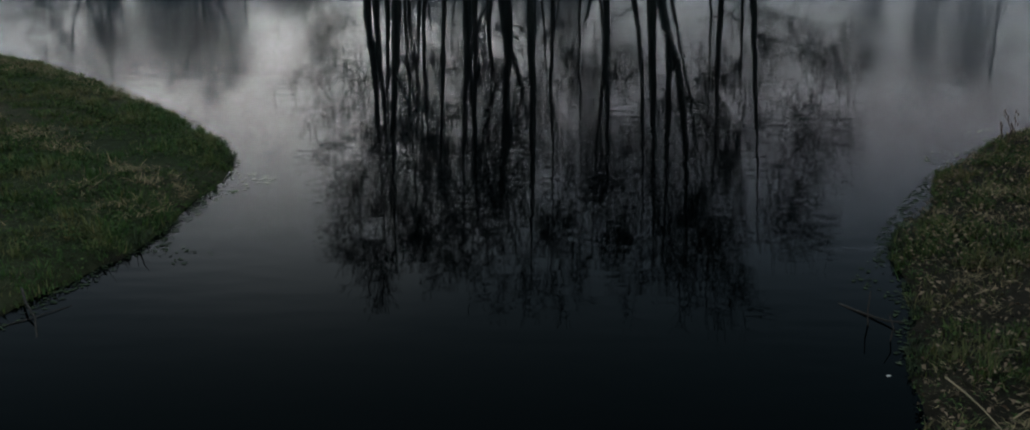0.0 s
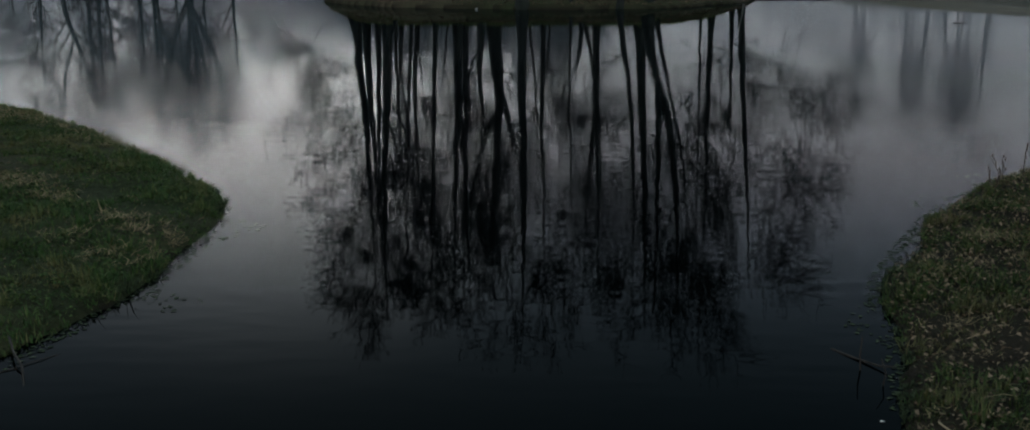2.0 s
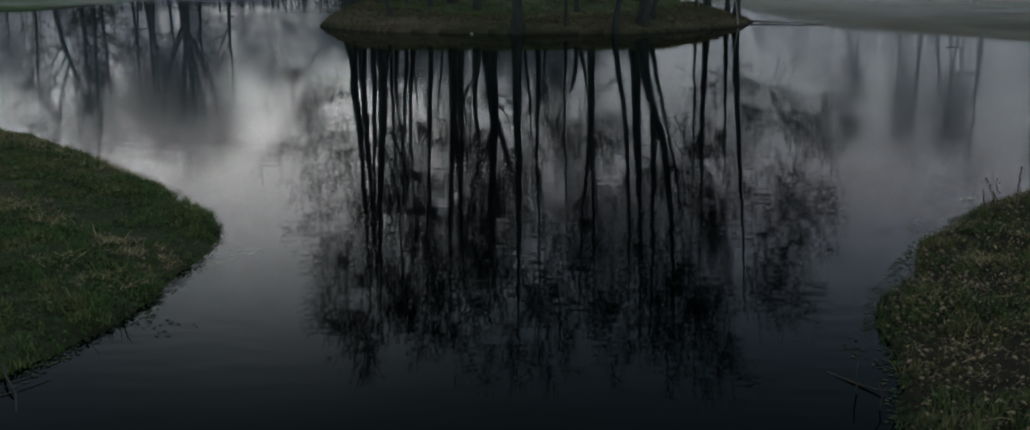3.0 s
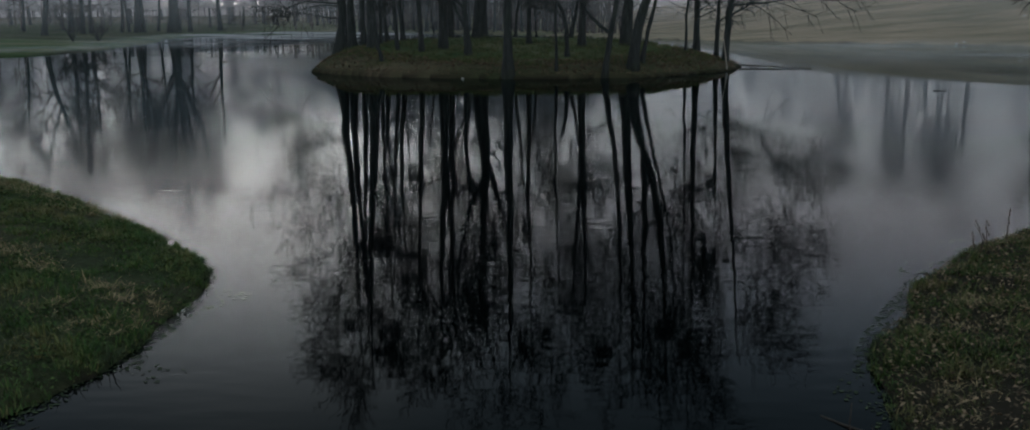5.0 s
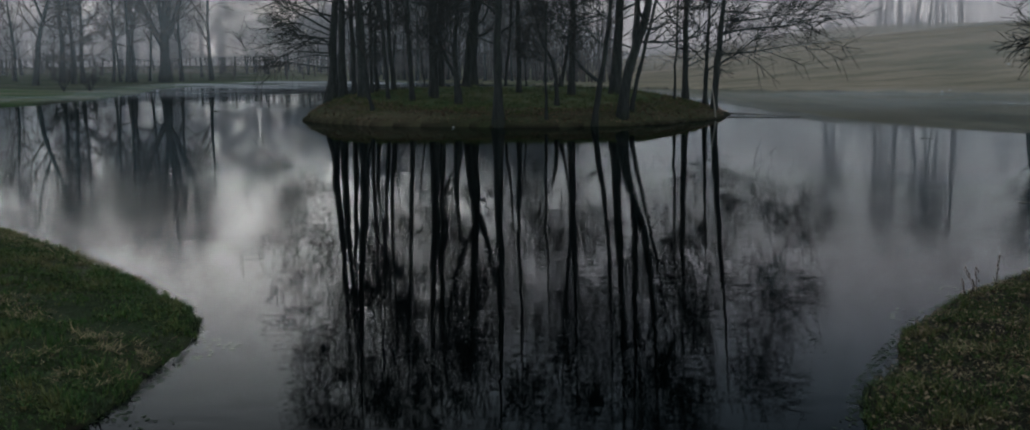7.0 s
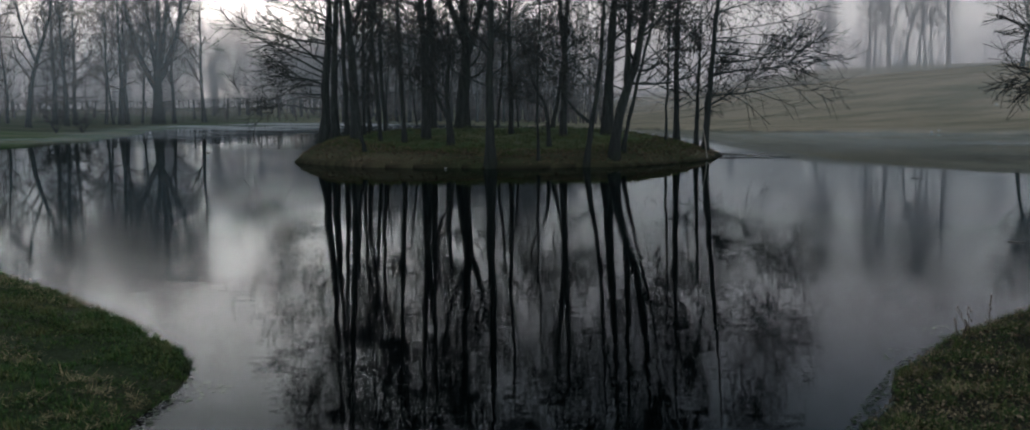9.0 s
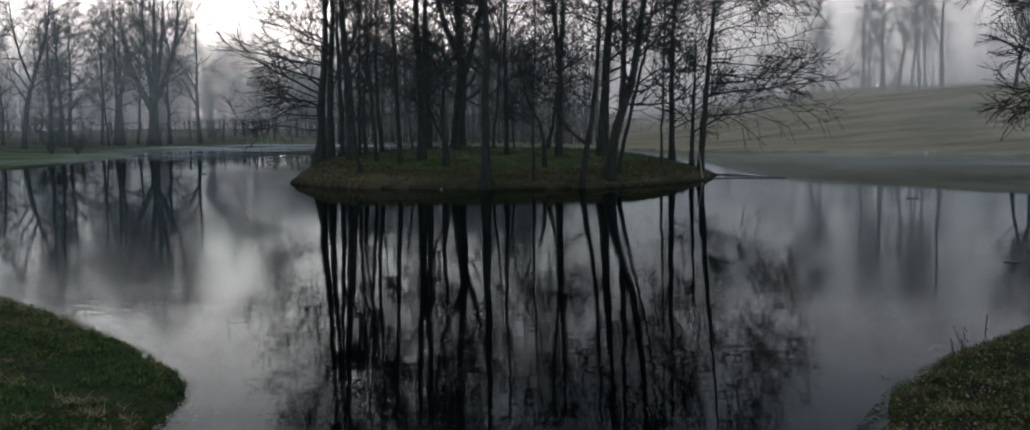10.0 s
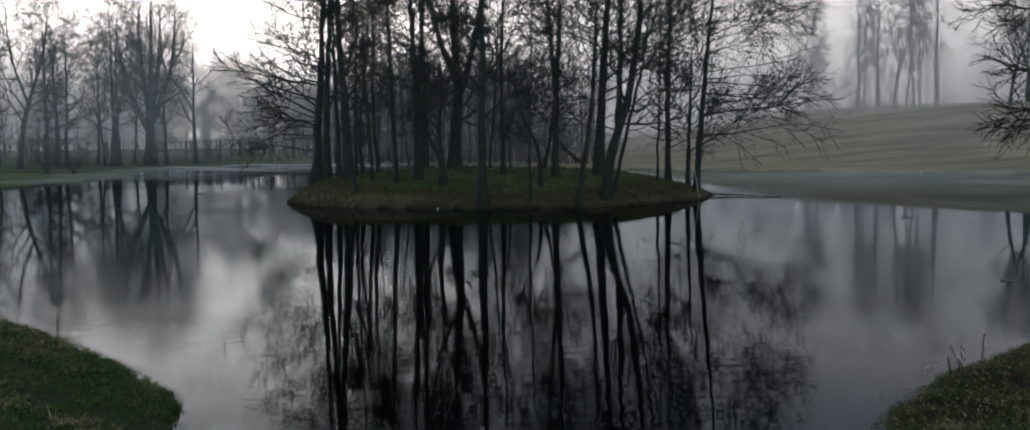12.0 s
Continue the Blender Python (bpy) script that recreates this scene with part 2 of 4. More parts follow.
# ---------------------------------------------------------------- the lie of the land
SHORE_LEFT = [(-3.4, -3), (-4.3, 4), (-4.36, 7.5), (-4.12, 8.4), (-3.99, 9.25), (-3.9, 10.25), (-3.84, 11.1), (-3.81, 11.7), (-3.98, 12.25), (-4.22, 12.98), (-4.56, 13.72),
              (-5.02, 14.45), (-5.62, 15.25), (-6.33, 16.1), (-7.24, 17.2), (-8.54, 18.66), (-10.05, 20.06), (-11.24, 20.87), (-17, 23.7), (-27, 29.8), (-39, 42), (-50, 60), (-50, 72)]
SHORE_FAR = [(-38.5, 80), (-37.4, 85), (-37.8, 94), (-40, 111), (-44, 127), (-45.6, 150), (-40.7, 163), (-31.8, 165), (-15, 158), (0, 140), (12, 121)]
SHORE_RIGHT = [(20.3, 110.5), (26.9, 105.9), (32, 101.9), (37, 98.2), (43.4, 91), (50, 84), (56, 74), (54, 62), (35, 48), (21, 37), (14, 28), (11, 22),
               (8.0, 16.4), (6.4, 14.75), (5.75, 14.2), (5.15, 13.4), (4.5, 12.5), (4.05, 11.7), (3.5, 10.7), (3.15, 9.9), (2.95, 9.3), (2.85, 8.8), (2.76, 8.0), (2.62, 7.45),
               (2.4, 6.8), (2.12, 6.0), (2.0, 5.0), (1.9, 3), (1.9, -3)]
POND = np.array(SHORE_LEFT + SHORE_FAR + SHORE_RIGHT)


def shore_distance(x, y):
    """Distance to the pond's edge, positive on land, negative over the water."""
    x, y = np.asarray(x, float), np.asarray(y, float)
    best, inside = np.full(x.shape, 1e9), np.zeros(x.shape, bool)
    for (ax, ay), (bx, by) in zip(POND, np.roll(POND, -1, 0)):
        ex, ey = bx - ax, by - ay
        t = np.clip(((x - ax) * ex + (y - ay) * ey) / (ex * ex + ey * ey), 0, 1)
        best = np.minimum(best, np.hypot(x - ax - t * ex, y - ay - t * ey))
        cross = (ay > y) != (by > y)
        inside ^= cross & (x < ex * (y - ay) / (ey if abs(ey) > 1e-9 else 1e-9) + ax)
    return np.where(inside, -best, best)


def waves(x, y, size, seed):
    """Smooth, cheap unevenness between about -1 and 1."""
    a = np.sin(x / size + seed) * np.cos(y / size * 1.13 + seed * 2.1)
    b = np.sin((x * 0.62 + y * 0.78) / size * 1.9 + seed * 3.3) * 0.5
    c = np.sin((x * -0.81 + y * 0.55) / size * 3.7 + seed * 0.7) * 0.3
    return (a + b + c) / 1.5


ISLE = (-1.0, 62.5, 12.3, 11.4)


def isle_radius(x, y):
    turn = np.arctan2(y - ISLE[1], x - ISLE[0])
    edge = 1 + 0.02 * np.sin(turn * 5 + 1) + 0.012 * np.sin(turn * 11) + 0.008 * np.sin(turn * 23 + 2)
    return np.hypot((x - ISLE[0]) / ISLE[2], (y - ISLE[1]) / ISLE[3]) / edge


def height(x, y):
    x, y = np.asarray(x, float), np.asarray(y, float)
    d = shore_distance(x, y) + 0.12 * waves(x, y, 0.7, 2.0) * (np.abs(y - 14) < 20)
    near = (y < 40) & (d > 0)
    bank = 0.14 * (1 - np.exp(-np.maximum(d, 0) / 0.25)) + 0.10 * smooth01(d, 0.3, 5.0) + 0.03 * waves(x, y, 0.45, 1.0) * smooth01(d, 0.1, 1.0)
    shore = 0.28 * (1 - np.exp(-np.maximum(d, 0) / 1.5)) + 0.9 * smooth01(d, 3, 45) + 0.10 * waves(x, y, 7.0, 4.0) * smooth01(d, 1, 12)
    bearing = x / np.maximum(y, 1.0)
    hill = (7.9 * smooth01(d, 2, 92) + 0.13 * waves(x, y, 21.0, 6.0) * smooth01(d, 5, 40)) * smooth01(bearing, 0.02, 0.30) * (y > 70)
    land = np.where(near, bank, shore + hill * (y > 70))
    land = land + (4.5 + 1.0 * waves(x, y, 26.0, 9.0)) * smooth01(y, 190, 345) * (1 - smooth01(bearing, 0.02, 0.3))
    bed = -0.05 - 1.6 * (1 - np.exp(np.minimum(d, 0) / 1.6))
    z = np.where(d > 0, land, bed)
    r = isle_radius(x, y)
    mound = 1.6 * np.maximum(0, 1 - np.minimum(r, 1) ** (4.5 - 1.0 * smooth01(x, -9.5, -4.0) - 1.0 * smooth01(x, -2.0, 10.0))) ** 0.8
    mound = np.minimum(mound, 0.45 + np.maximum(y - 51.2, 0) * 0.092) + 0.05 * waves(x, y, 1.1, 3.0) * (r < 0.97)
    z = np.where(r < 1, np.maximum(mound, 0.02), z)
    # the low spit that runs out from the island's eastern end
    along = (x - 9.5) / 5.4
    spit = 0.16 * (1 - np.clip(along, 0, 1)) + 0.02 - 0.9 * np.abs(y - (61.9 - 2.3 * np.clip(along, 0, 1) ** 1.5)) / (1.4 - 1.1 * np.clip(along, 0, 1))
    return np.where((along > 0) & (along < 1) & (r >= 1), np.maximum(z, spit * 0.4), z)


def lines(*runs):
    """Grid lines from (start, stop, step) runs."""
    return np.unique(np.concatenate([np.arange(a, b, s) for a, b, s in runs]).round(3))


def build_ground():
    xs = lines((-3000, -300, 300), (-300, -60, 10), (-60, -14, 1.6), (-14, 16, 0.2), (16, 60, 1.6), (60, 300, 6), (300, 3001, 300))
    ys = lines((-3000, -100, 400), (-100, 0, 10), (0, 5, 1.0), (5, 24, 0.2), (24, 48, 1.5), (48, 78, 0.4), (78, 210, 2.2), (210, 320, 8), (320, 3001, 300))
    gx, gy = np.meshgrid(xs, ys)
    z = height(gx.ravel(), gy.ravel())
    verts = np.stack([gx.ravel(), gy.ravel(), z], -1)
    n, w = len(ys), len(xs)
    i = (np.arange(n - 1)[:, None] * w + np.arange(w - 1)).ravel()
    ob = quads_ob("ground", verts, np.stack([i, i + 1, i + w + 1, i + w], -1), TURF, True)
    x, y = verts[:, 0], verts[:, 1]
    r, d = isle_radius(x, y), shore_distance(x, y)
    dry = 0.15 + 0.95 * smooth01(x / np.maximum(y, 1), 0.0, 0.16) * (y > 75) + 0.3 * (y > 128) * smooth01(x / np.maximum(y, 1), -0.3, -0.15)
    dry = np.where((y > 200) & (x / np.maximum(y, 1) < 0.05), 0.55, dry)
    dry = np.where((y > 60) & (y < 129) & (x < -30), 0.14, dry)
    dry = np.where((y < 40) & (x > 0), 0.45, dry)
    dry = np.where(r < 1.05, 0.1 + 0.25 * smooth01(r, 0.75, 0.95), dry)
    mud_shade = np.where(z < 0.03, 1.0, 0.0) + 0.5 * ((z < 0.12) & (y < 40)) + np.where(r < 1.1, 0.45 * smooth01(r, 0.68, 0.9) + 0.5 * smooth01(r, 0.96, 1.0), 0)
    bare = waves(x, y, 0.5, 7.0) * 0.25
    # near banks: dark mud stands in for the shade down among the tufts
    mud_shade = np.where((y < 30) & (d > 0), np.maximum(mud_shade, np.where(x < 0, 0.6, 0.92) + 0.2 * bare), mud_shade)
    mud_shade = np.where((y < 30) & (y > -20) & (x > 0) & (x < 30), np.maximum(mud_shade, 0.9), mud_shade)
    mud_shade = np.where((y > 112) & (d > 4) & (x < -0.26 * y), np.maximum(mud_shade, 0.5), mud_shade)
    for name, values in (("dry", dry), ("mud_shade", np.clip(mud_shade, 0, 1))):
        ob.data.attributes.new(name, "FLOAT", "POINT").data.foreach_set("value", values.astype(np.float32))
    tagged(ob, "turf and mud ground round the misty pond", "ground", kind="structure")


build_ground()
water = quads_ob("water", [(-120, -20, 0), (130, -20, 0), (130, 200, 0), (-120, 200, 0)], [(0, 1, 2, 3)], WATER)
tagged(water, "dark still pond water with faint ripples", "water", kind="structure")

# ---------------------------------------------------------------- mist


def mist_bank(y, density, low, full, top, scale, bow, tone=(0.90, 0.83, 0.85), start=-1.0, stop=1.0):
    """One upright, gently curved veil of vapour across the valley."""
    u = np.linspace(start, stop, 41)
    x = u * (y * 1.1 + 60)
    depth = y - bow * u * u + 3 * np.sin(u * 7 + y)
    verts = np.concatenate([np.stack([x, depth, np.full_like(x, -2.0)], -1), np.stack([x, depth, np.full_like(x, top + 0.5)], -1)])
    i = np.arange(40)
    ob = quads_ob("mist", verts, np.stack([i, i + 1, i + 42, i + 41], -1), mist_material("mist_veil", density, low, full, top, scale, tone), True)
    tagged(ob, "thin grey morning mist over the far water", "mist", "banks of mist", "stuff")


mist_bank(49, 0.03, -0.5, 3.0, 24, 0.08, 3, (0.74, 0.82, 0.86))
mist_bank(86, 0.09, -0.5, 4.0, 26, 0.05, 6, (0.80, 0.82, 0.86))
mist_bank(116, 0.09, -0.5, 8.0, 40, 0.04, 10, (0.80, 0.83, 0.86))
mist_bank(168, 0.25, -2.0, 7.0, 50, 0.03, 15, (0.94, 0.85, 0.86))
mist_bank(194, 0.30, -2.0, 8.0, 60, 0.03, 6, (0.96, 0.84, 0.85))
mist_bank(240, 0.58, -6.0, 7.0, 60, 0.02, 20, (0.96, 0.84, 0.85))
mist_bank(370, 0.90, -14.0, 5.0, 50, 0.01, 20, (0.96, 0.84, 0.85))


def mist_sheet_material():
    m = Nodes("mist_sheet")
    m.tree.nodes.remove(m.bsdf)
    at = m.world_place()
    veil = m.add("ShaderNodeAttribute")
    veil.attribute_name = "veil"
    thick = m.times(veil.outputs["Fac"], m.grey(m.noise(0.09, 4, 0.55, (0.6, 1.5, 1.0), at), 0.32, 0.68, 0.15, 1.0))
    body, clear, mixed = m.add("ShaderNodeBsdfDiffuse"), m.add("ShaderNodeBsdfTransparent"), m.add("ShaderNodeMixShader")
    body.inputs["Color"].default_value = (0.86, 0.82, 0.85, 1)
    m.join(thick, mixed.inputs[0])
    m.join(clear.outputs[0], mixed.inputs[1])
    m.join(body.outputs[0], mixed.inputs[2])
    m.join(mixed.outputs[0], m.tree.nodes["Material Output"].inputs["Surface"])
    return m.mat


MIST_SHEET = mist_sheet_material()


def mist_sheet(x, y, half_x, half_y, z, density):
    """A flat wisp of vapour just over the water, thinning out to its rim."""
    u, v = np.meshgrid(np.linspace(-1, 1, 25), np.linspace(-1, 1, 25))
    r = np.hypot(u, v)
    verts = np.stack([(x + u * half_x).ravel(), (y + v * half_y).ravel(), (z + 0.12 * np.sin(u * 9) * np.cos(v * 7)).ravel()], -1)
    i = (np.arange(24)[:, None] * 25 + np.arange(24)).ravel()
    ob = quads_ob("mist", verts, np.stack([i, i + 1, i + 26, i + 25], -1), MIST_SHEET, True)
    ob.data.attributes.new("veil", "FLOAT", "POINT").data.foreach_set("value", (density * (1 - smooth01(r, 0.25, 1.0))).ravel().astype(np.float32))
    tagged(ob, "wisp of white mist lying low on the water", "mist", "banks of mist", "stuff")


mist_sheet(32, 76, 32, 32, 0.4, 0.34)
mist_sheet(-30, 132, 24, 34, 0.4, 0.60)
mist_sheet(-42, 98, 20, 26, 0.3, 0.30)

# ---------------------------------------------------------------- trees


def tubes(name, groups, material):
    """One mesh of tapered tubes. groups: (points (n, k, 3), radii (n, k), sides)."""
    all_v, all_q, base = [], [], 0
    for pts, rad, sides in groups:
        n, k = rad.shape
        if n == 0:
            continue
        tan = np.gradient(pts, axis=1)
        tan /= np.linalg.norm(tan, axis=-1, keepdims=True) + 1e-9
        ref = np.where(np.abs(tan[..., 2:3]) > 0.8, np.array([1.0, 0, 0]), np.array([0, 0, 1.0]))
        # one frame a path keeps the rings from twisting
        ref = np.repeat(ref[:, :1], k, 1)
        side = np.cross(tan, ref)
        side /= np.linalg.norm(side, axis=-1, keepdims=True) + 1e-9
        other = np.cross(tan, side)
        a = np.arange(sides) * 2 * np.pi / sides
        ring = pts[:, :, None] + rad[:, :, None, None] * (np.cos(a)[:, None] * side[:, :, None] + np.sin(a)[:, None] * other[:, :, None])
        idx = base + np.arange(n * k * sides).reshape(n, k, sides)
        lo, hi = idx[:, :-1], idx[:, 1:]
        q = np.stack([lo, np.roll(lo, -1, 2), np.roll(hi, -1, 2), hi], -1)
        all_v.append(ring.reshape(-1, 3))
        all_q.append(q.reshape(-1, 4))
        base += n * k * sides
    return quads_ob(name, np.concatenate(all_v), np.concatenate(all_q), material, True)


def along(pts, t):
    """Points and directions at the fractions t (n, m) of the paths pts (n, k, 3)."""
    k = pts.shape[1]
    f = np.clip(t * (k - 1), 0, k - 1.001)
    i = f.astype(int)
    rows = np.arange(len(pts))[:, None]
    a, b = pts[rows, i], pts[rows, i + 1]
    d = b - a
    return a + d * (f - i)[..., None], d / (np.linalg.norm(d, axis=-1, keepdims=True) + 1e-9)


def sprout(rng, pts, rad, count, span, length, spread, lift, wobble, points, thick, reach=None, even=False):
    """Side branches from the paths. span: from which to which fraction; length: at the two ends of the span;
    spread: angle off the parent in degrees; lift: pull upwards; reach: a preferred direction."""
    n = len(pts)
    t = rng.uniform(span[0], span[1], (n, count)) if not even else span[0] + (span[1] - span[0]) * (np.arange(count) + rng.uniform(0, 1, (n, count))) / count
    start, along_dir = along(pts, t)
    f = t * (rad.shape[1] - 1)
    i = np.clip(f.astype(int), 0, rad.shape[1] - 2)
    rows = np.arange(n)[:, None]
    r0 = rad[rows, i] * (1 - (f - i)) + rad[rows, i + 1] * (f - i)
    rand = rng.normal(size=(n, count, 3))
    if reach is not None:
        rand += np.array(reach)
    out = rand - (rand * along_dir).sum(-1, keepdims=True) * along_dir
    out /= np.linalg.norm(out, axis=-1, keepdims=True) + 1e-9
    ang = np.radians(rng.uniform(spread[0], spread[1], (n, count)))[..., None]
    d = along_dir * np.cos(ang) + out * np.sin(ang)
    u = (t - span[0]) / (span[1] - span[0] + 1e-9)
    size = (length[0] + (length[1] - length[0]) * u) * rng.uniform(0.65, 1.2, (n, count))
    path = [start]
    step = size[..., None] / (points - 1)
    for _ in range(points - 1):
        path.append(path[-1] + d * step)
        d = d + rng.normal(size=d.shape) * wobble + np.array([0, 0, lift])
        d /= np.linalg.norm(d, axis=-1, keepdims=True)
    path = np.stack(path, 2).reshape(n * count, points, 3)
    taper = np.linspace(1, 0.25, points)
    r = np.minimum(r0 * thick, size * 0.020 + 0.004)
    r = (r[..., None] * taper).reshape(n * count, points)
    return path, r


def curve_through(knots, n):
    """A smooth path of n points through (z, x) knots, evenly by height."""
    z, x = np.array([k[0] for k in knots]), np.array([k[1] for k in knots])
    zz = np.linspace(z[0], z[-1], n)
    xx = np.interp(zz, z, x)
    for _ in range(2):
        xx[1:-1] = (xx[:-2] + 2 * xx[1:-1] + xx[2:]) / 4
    return zz, xx


TREE_COUNT = [0]


def bare_tree(label, radius, tall, bend, clear=0.28, limbs=16, limb=(3.0, 1.2), spread=(50, 80), lift=0.10, reach=None, dense=1.0, forks=(),
              bark=None, twig=None, fine=0.0125, low=0, buds=0.10, tips=2, airy=True, group="trees on the island", flare=1.5, single=True, wobble=0.12):
    """A leafless tree standing at its own origin: trunk, limbs and a crown of twigs."""
    TREE_COUNT[0] += 1
    rng = np.random.default_rng(100 + TREE_COUNT[0])
    if limb[0] < 4.0:
        limb = (limb[0] * 1.4, limb[1] * 2.5)
    bark, twig = bark or BARK, twig or TWIG
    root = new("tree")
    knots = [(0.0, 0.0), *bend]
    if knots[-1][0] < tall:
        (za, xa), (zb, xb) = knots[-2], knots[-1]
        knots.append((tall, xb + (xb - xa) / (zb - za) * (tall - zb) * 0.4))
    n = 26
    z, x = curve_through(knots, n)
    y = np.cumsum(rng.normal(size=n)) * 0.03 * tall / 16
    y -= y[0]
    z[0] = -0.35
    stem = np.stack([x, y, z], -1)[None]
    stem[0, 2:, :2] += rng.normal(size=(n - 2, 2)) * 0.02
    u = np.linspace(0, 1, n)
    rad = radius * ((1 - u) ** 1.0 * 0.93 + 0.05)
    rad = rad * (1 + (flare - 1) * np.exp(-np.maximum(z, 0) / (radius * 2.2)))
    rad = (rad * (1 + 0.06 * rng.normal(size=n)))[None]
    stems, rads = [(stem, rad, 10)], [(stem, rad)]
    for zf, dx, dy, frac in forks:
        # a second leader that leaves the trunk at the height zf and tops out dx, dy away
        s = np.linspace(0, 1, 18)
        t0 = zf / tall
        p0, _ = along(stem, np.array([[t0]]))
        top = np.array([p0[0, 0, 0] + dx, p0[0, 0, 1] + dy, zf + (tall - zf) * frac])
        path = p0[0, 0] + (top - p0[0, 0]) * s[:, None]
        path[:, 0] += dx * 0.30 * np.sin(s * np.pi) + rng.normal(size=18) * 0.03
        r = radius * (1 - t0) ** 0.8 * 0.72 * ((1 - s) ** 0.8 * 0.9 + 0.08)
        stems.append((path[None], r[None], 8))
        rads.append((path[None], r[None]))
    for path, r, sides in stems:
        under(tubes("trunk", [(path, r, sides)], bark), root)
    big, mid, small = [], [], []
    for n_stem, (p, r) in enumerate(rads):
        count = max(4, int(limbs * (1.4 if single else 1.3) * (1 if n_stem == 0 else 0.55)))
        begin = clear * (0.72 if single else 1.0) if n_stem == 0 else 0.2
        big.append(sprout(rng, p, r, count, (begin, 0.97), limb, spread, lift, wobble if single else 0.10, 8, 0.36 if single else 0.75, reach, True))
    if low:
        big.append(sprout(rng, stem, rad, low, (clear * 0.45, clear), (limb[0] * 1.0, limb[0] * 0.9), (70, 95), -0.01, 0.12, 8, 0.22, reach, True))
    lp, lr = np.concatenate([b[0] for b in big]), np.concatenate([b[1] for b in big])
    if single:
        for k in range(len(lp)):
            under(tubes("limb", [(lp[k:k + 1], lr[k:k + 1], 6)], bark), root)
    mp, mr = sprout(rng, lp, lr, max(3, round((8 if single else 7) * dense)), (0.15, 1.0), (limb[0] * 0.50, limb[0] * 0.28), (28, 62), lift * 0.6, 0.13, 5 if single else 4, 0.6)
    sp, sr = sprout(rng, mp, mr, max(3, round((7 if single else 5) * dense)), (0.15, 1.0), (limb[0] * 0.27, limb[0] * 0.17), (25, 60), lift * 0.5 if tips == 2 else 0.16, 0.16, tips, 0.6)
    if single and airy and tall > 12:
        open_low = lambda z: rng.random(len(z)) < np.clip((z - 2.0) / 9.0, 0.25, 1.0)
        keep = open_low(sp[:, 0, 2])
        sp, sr = sp[keep], sr[keep]
        keep = open_low(mp[:, 0, 2] + 2.0)
        mp, mr = mp[keep], mr[keep]
    tp, tr = sprout(rng, stem, rad, int(14 * dense), (clear * 0.6, 1.0), (0.7, 0.5), (40, 80), 0.05, 0.15, 4, 0.2)
    mr, sr, tr = np.maximum(mr, fine * 1.4), np.maximum(sr, fine), np.maximum(tr, fine)
    rest = [] if single else [(lp, lr, 5)]
    tagged(under(tubes("crown", [*rest, (mp, mr, 4 if single else 3), (sp, sr, 3), (tp, tr, 3)], twig), root), kind="stuff")
    if buds:
        # alder cones and buds clustered at the twigs' ends
        ends = sp[rng.random(len(sp)) < buds, -1]
        shape = np.array([(1, 1, 1), (-1, -1, 1), (-1, 1, -1), (1, -1, -1)]) * 0.58
        size = rng.uniform(0.6, 1.3, (len(ends), 1, 1)) * fine * 2.6
        turn = rng.normal(size=(len(ends), 3, 3)) * 0.6 + np.eye(3)
        verts = (ends[:, None] + (shape @ turn) * size).reshape(-1, 3)
        i = np.arange(len(ends))[:, None, None] * 4 + np.array([(0, 1, 2), (0, 3, 1), (0, 2, 3), (1, 3, 2)])
        tagged(under(quads_ob("bud_cluster", verts, i.reshape(-1, 3), twig), root), kind="stuff")
    return tagged(root, label, "tree", group)


def stand(ob, x, y, turn=0.0, sink=0.0):
    ob.matrix_world = pose(x, y, float(height(x, y)) - sink, 0, 0, turn)
    return ob


ALDER = "bare dark-barked tree standing on the grassy island"
THIN = "slender bare young tree standing on the grassy island"
stand(bare_tree("thick twin-stemmed bare tree at the island's end", 0.29, 18.5, [(3.1, 0.06), (6.1, 0.29), (10.8, 0.5)], 0.22, 18, (5.6, 2.4), (60, 88), 0.035, (-1.2, 0, 0), low=6, airy=False, flare=2.4), -11.76, 63.80)
stand(bare_tree("thick bare tree grown against its twin trunk", 0.25, 18.0, [(2.9, -0.06), (5.9, 0.08), (10.5, 0.34)], 0.3, 15, (3.4, 1.3), reach=(-0.4, 0, 0)), -11.10, 63.40)
stand(bare_tree(THIN, 0.17, 16.5, [(2.7, -0.06), (4.6, -0.1), (8.0, -0.18), (10.3, -0.17)], 0.35, 12, (2.4, 1.0)), -10.34, 63.04)
stand(bare_tree(ALDER, 0.29, 17.8, [(1.9, -0.07), (4.4, -0.17), (7.0, -0.37), (9.8, -0.49)], 0.33, 15, (3.0, 1.2)), -9.27, 59.62)
stand(bare_tree("short leaning stem at the foot of a larger tree", 0.10, 5.0, [(0.7, -0.25), (1.7, -0.36), (3.7, -0.39)], 0.5, 6, (0.9, 0.5)), -8.01, 54.40)
stand(bare_tree(THIN, 0.11, 15.5, [(2.5, -0.03), (5.1, 0.02), (9.9, 0.26)], 0.3, 12, (1.9, 0.8)), -9.00, 60.78)
stand(bare_tree(THIN, 0.125, 15.5, [(1.3, -0.16), (2.8, -0.17), (5.4, 0.18), (8.4, 0.42)], 0.3, 12, (2.0, 0.9)), -8.71, 61.36)
stand(bare_tree(THIN, 0.12, 16.0, [(2.0, -0.15), (4.1, -0.29), (7.7, -0.43), (9.8, -0.54)], 0.32, 12, (2.0, 0.9)), -7.79, 58.66)
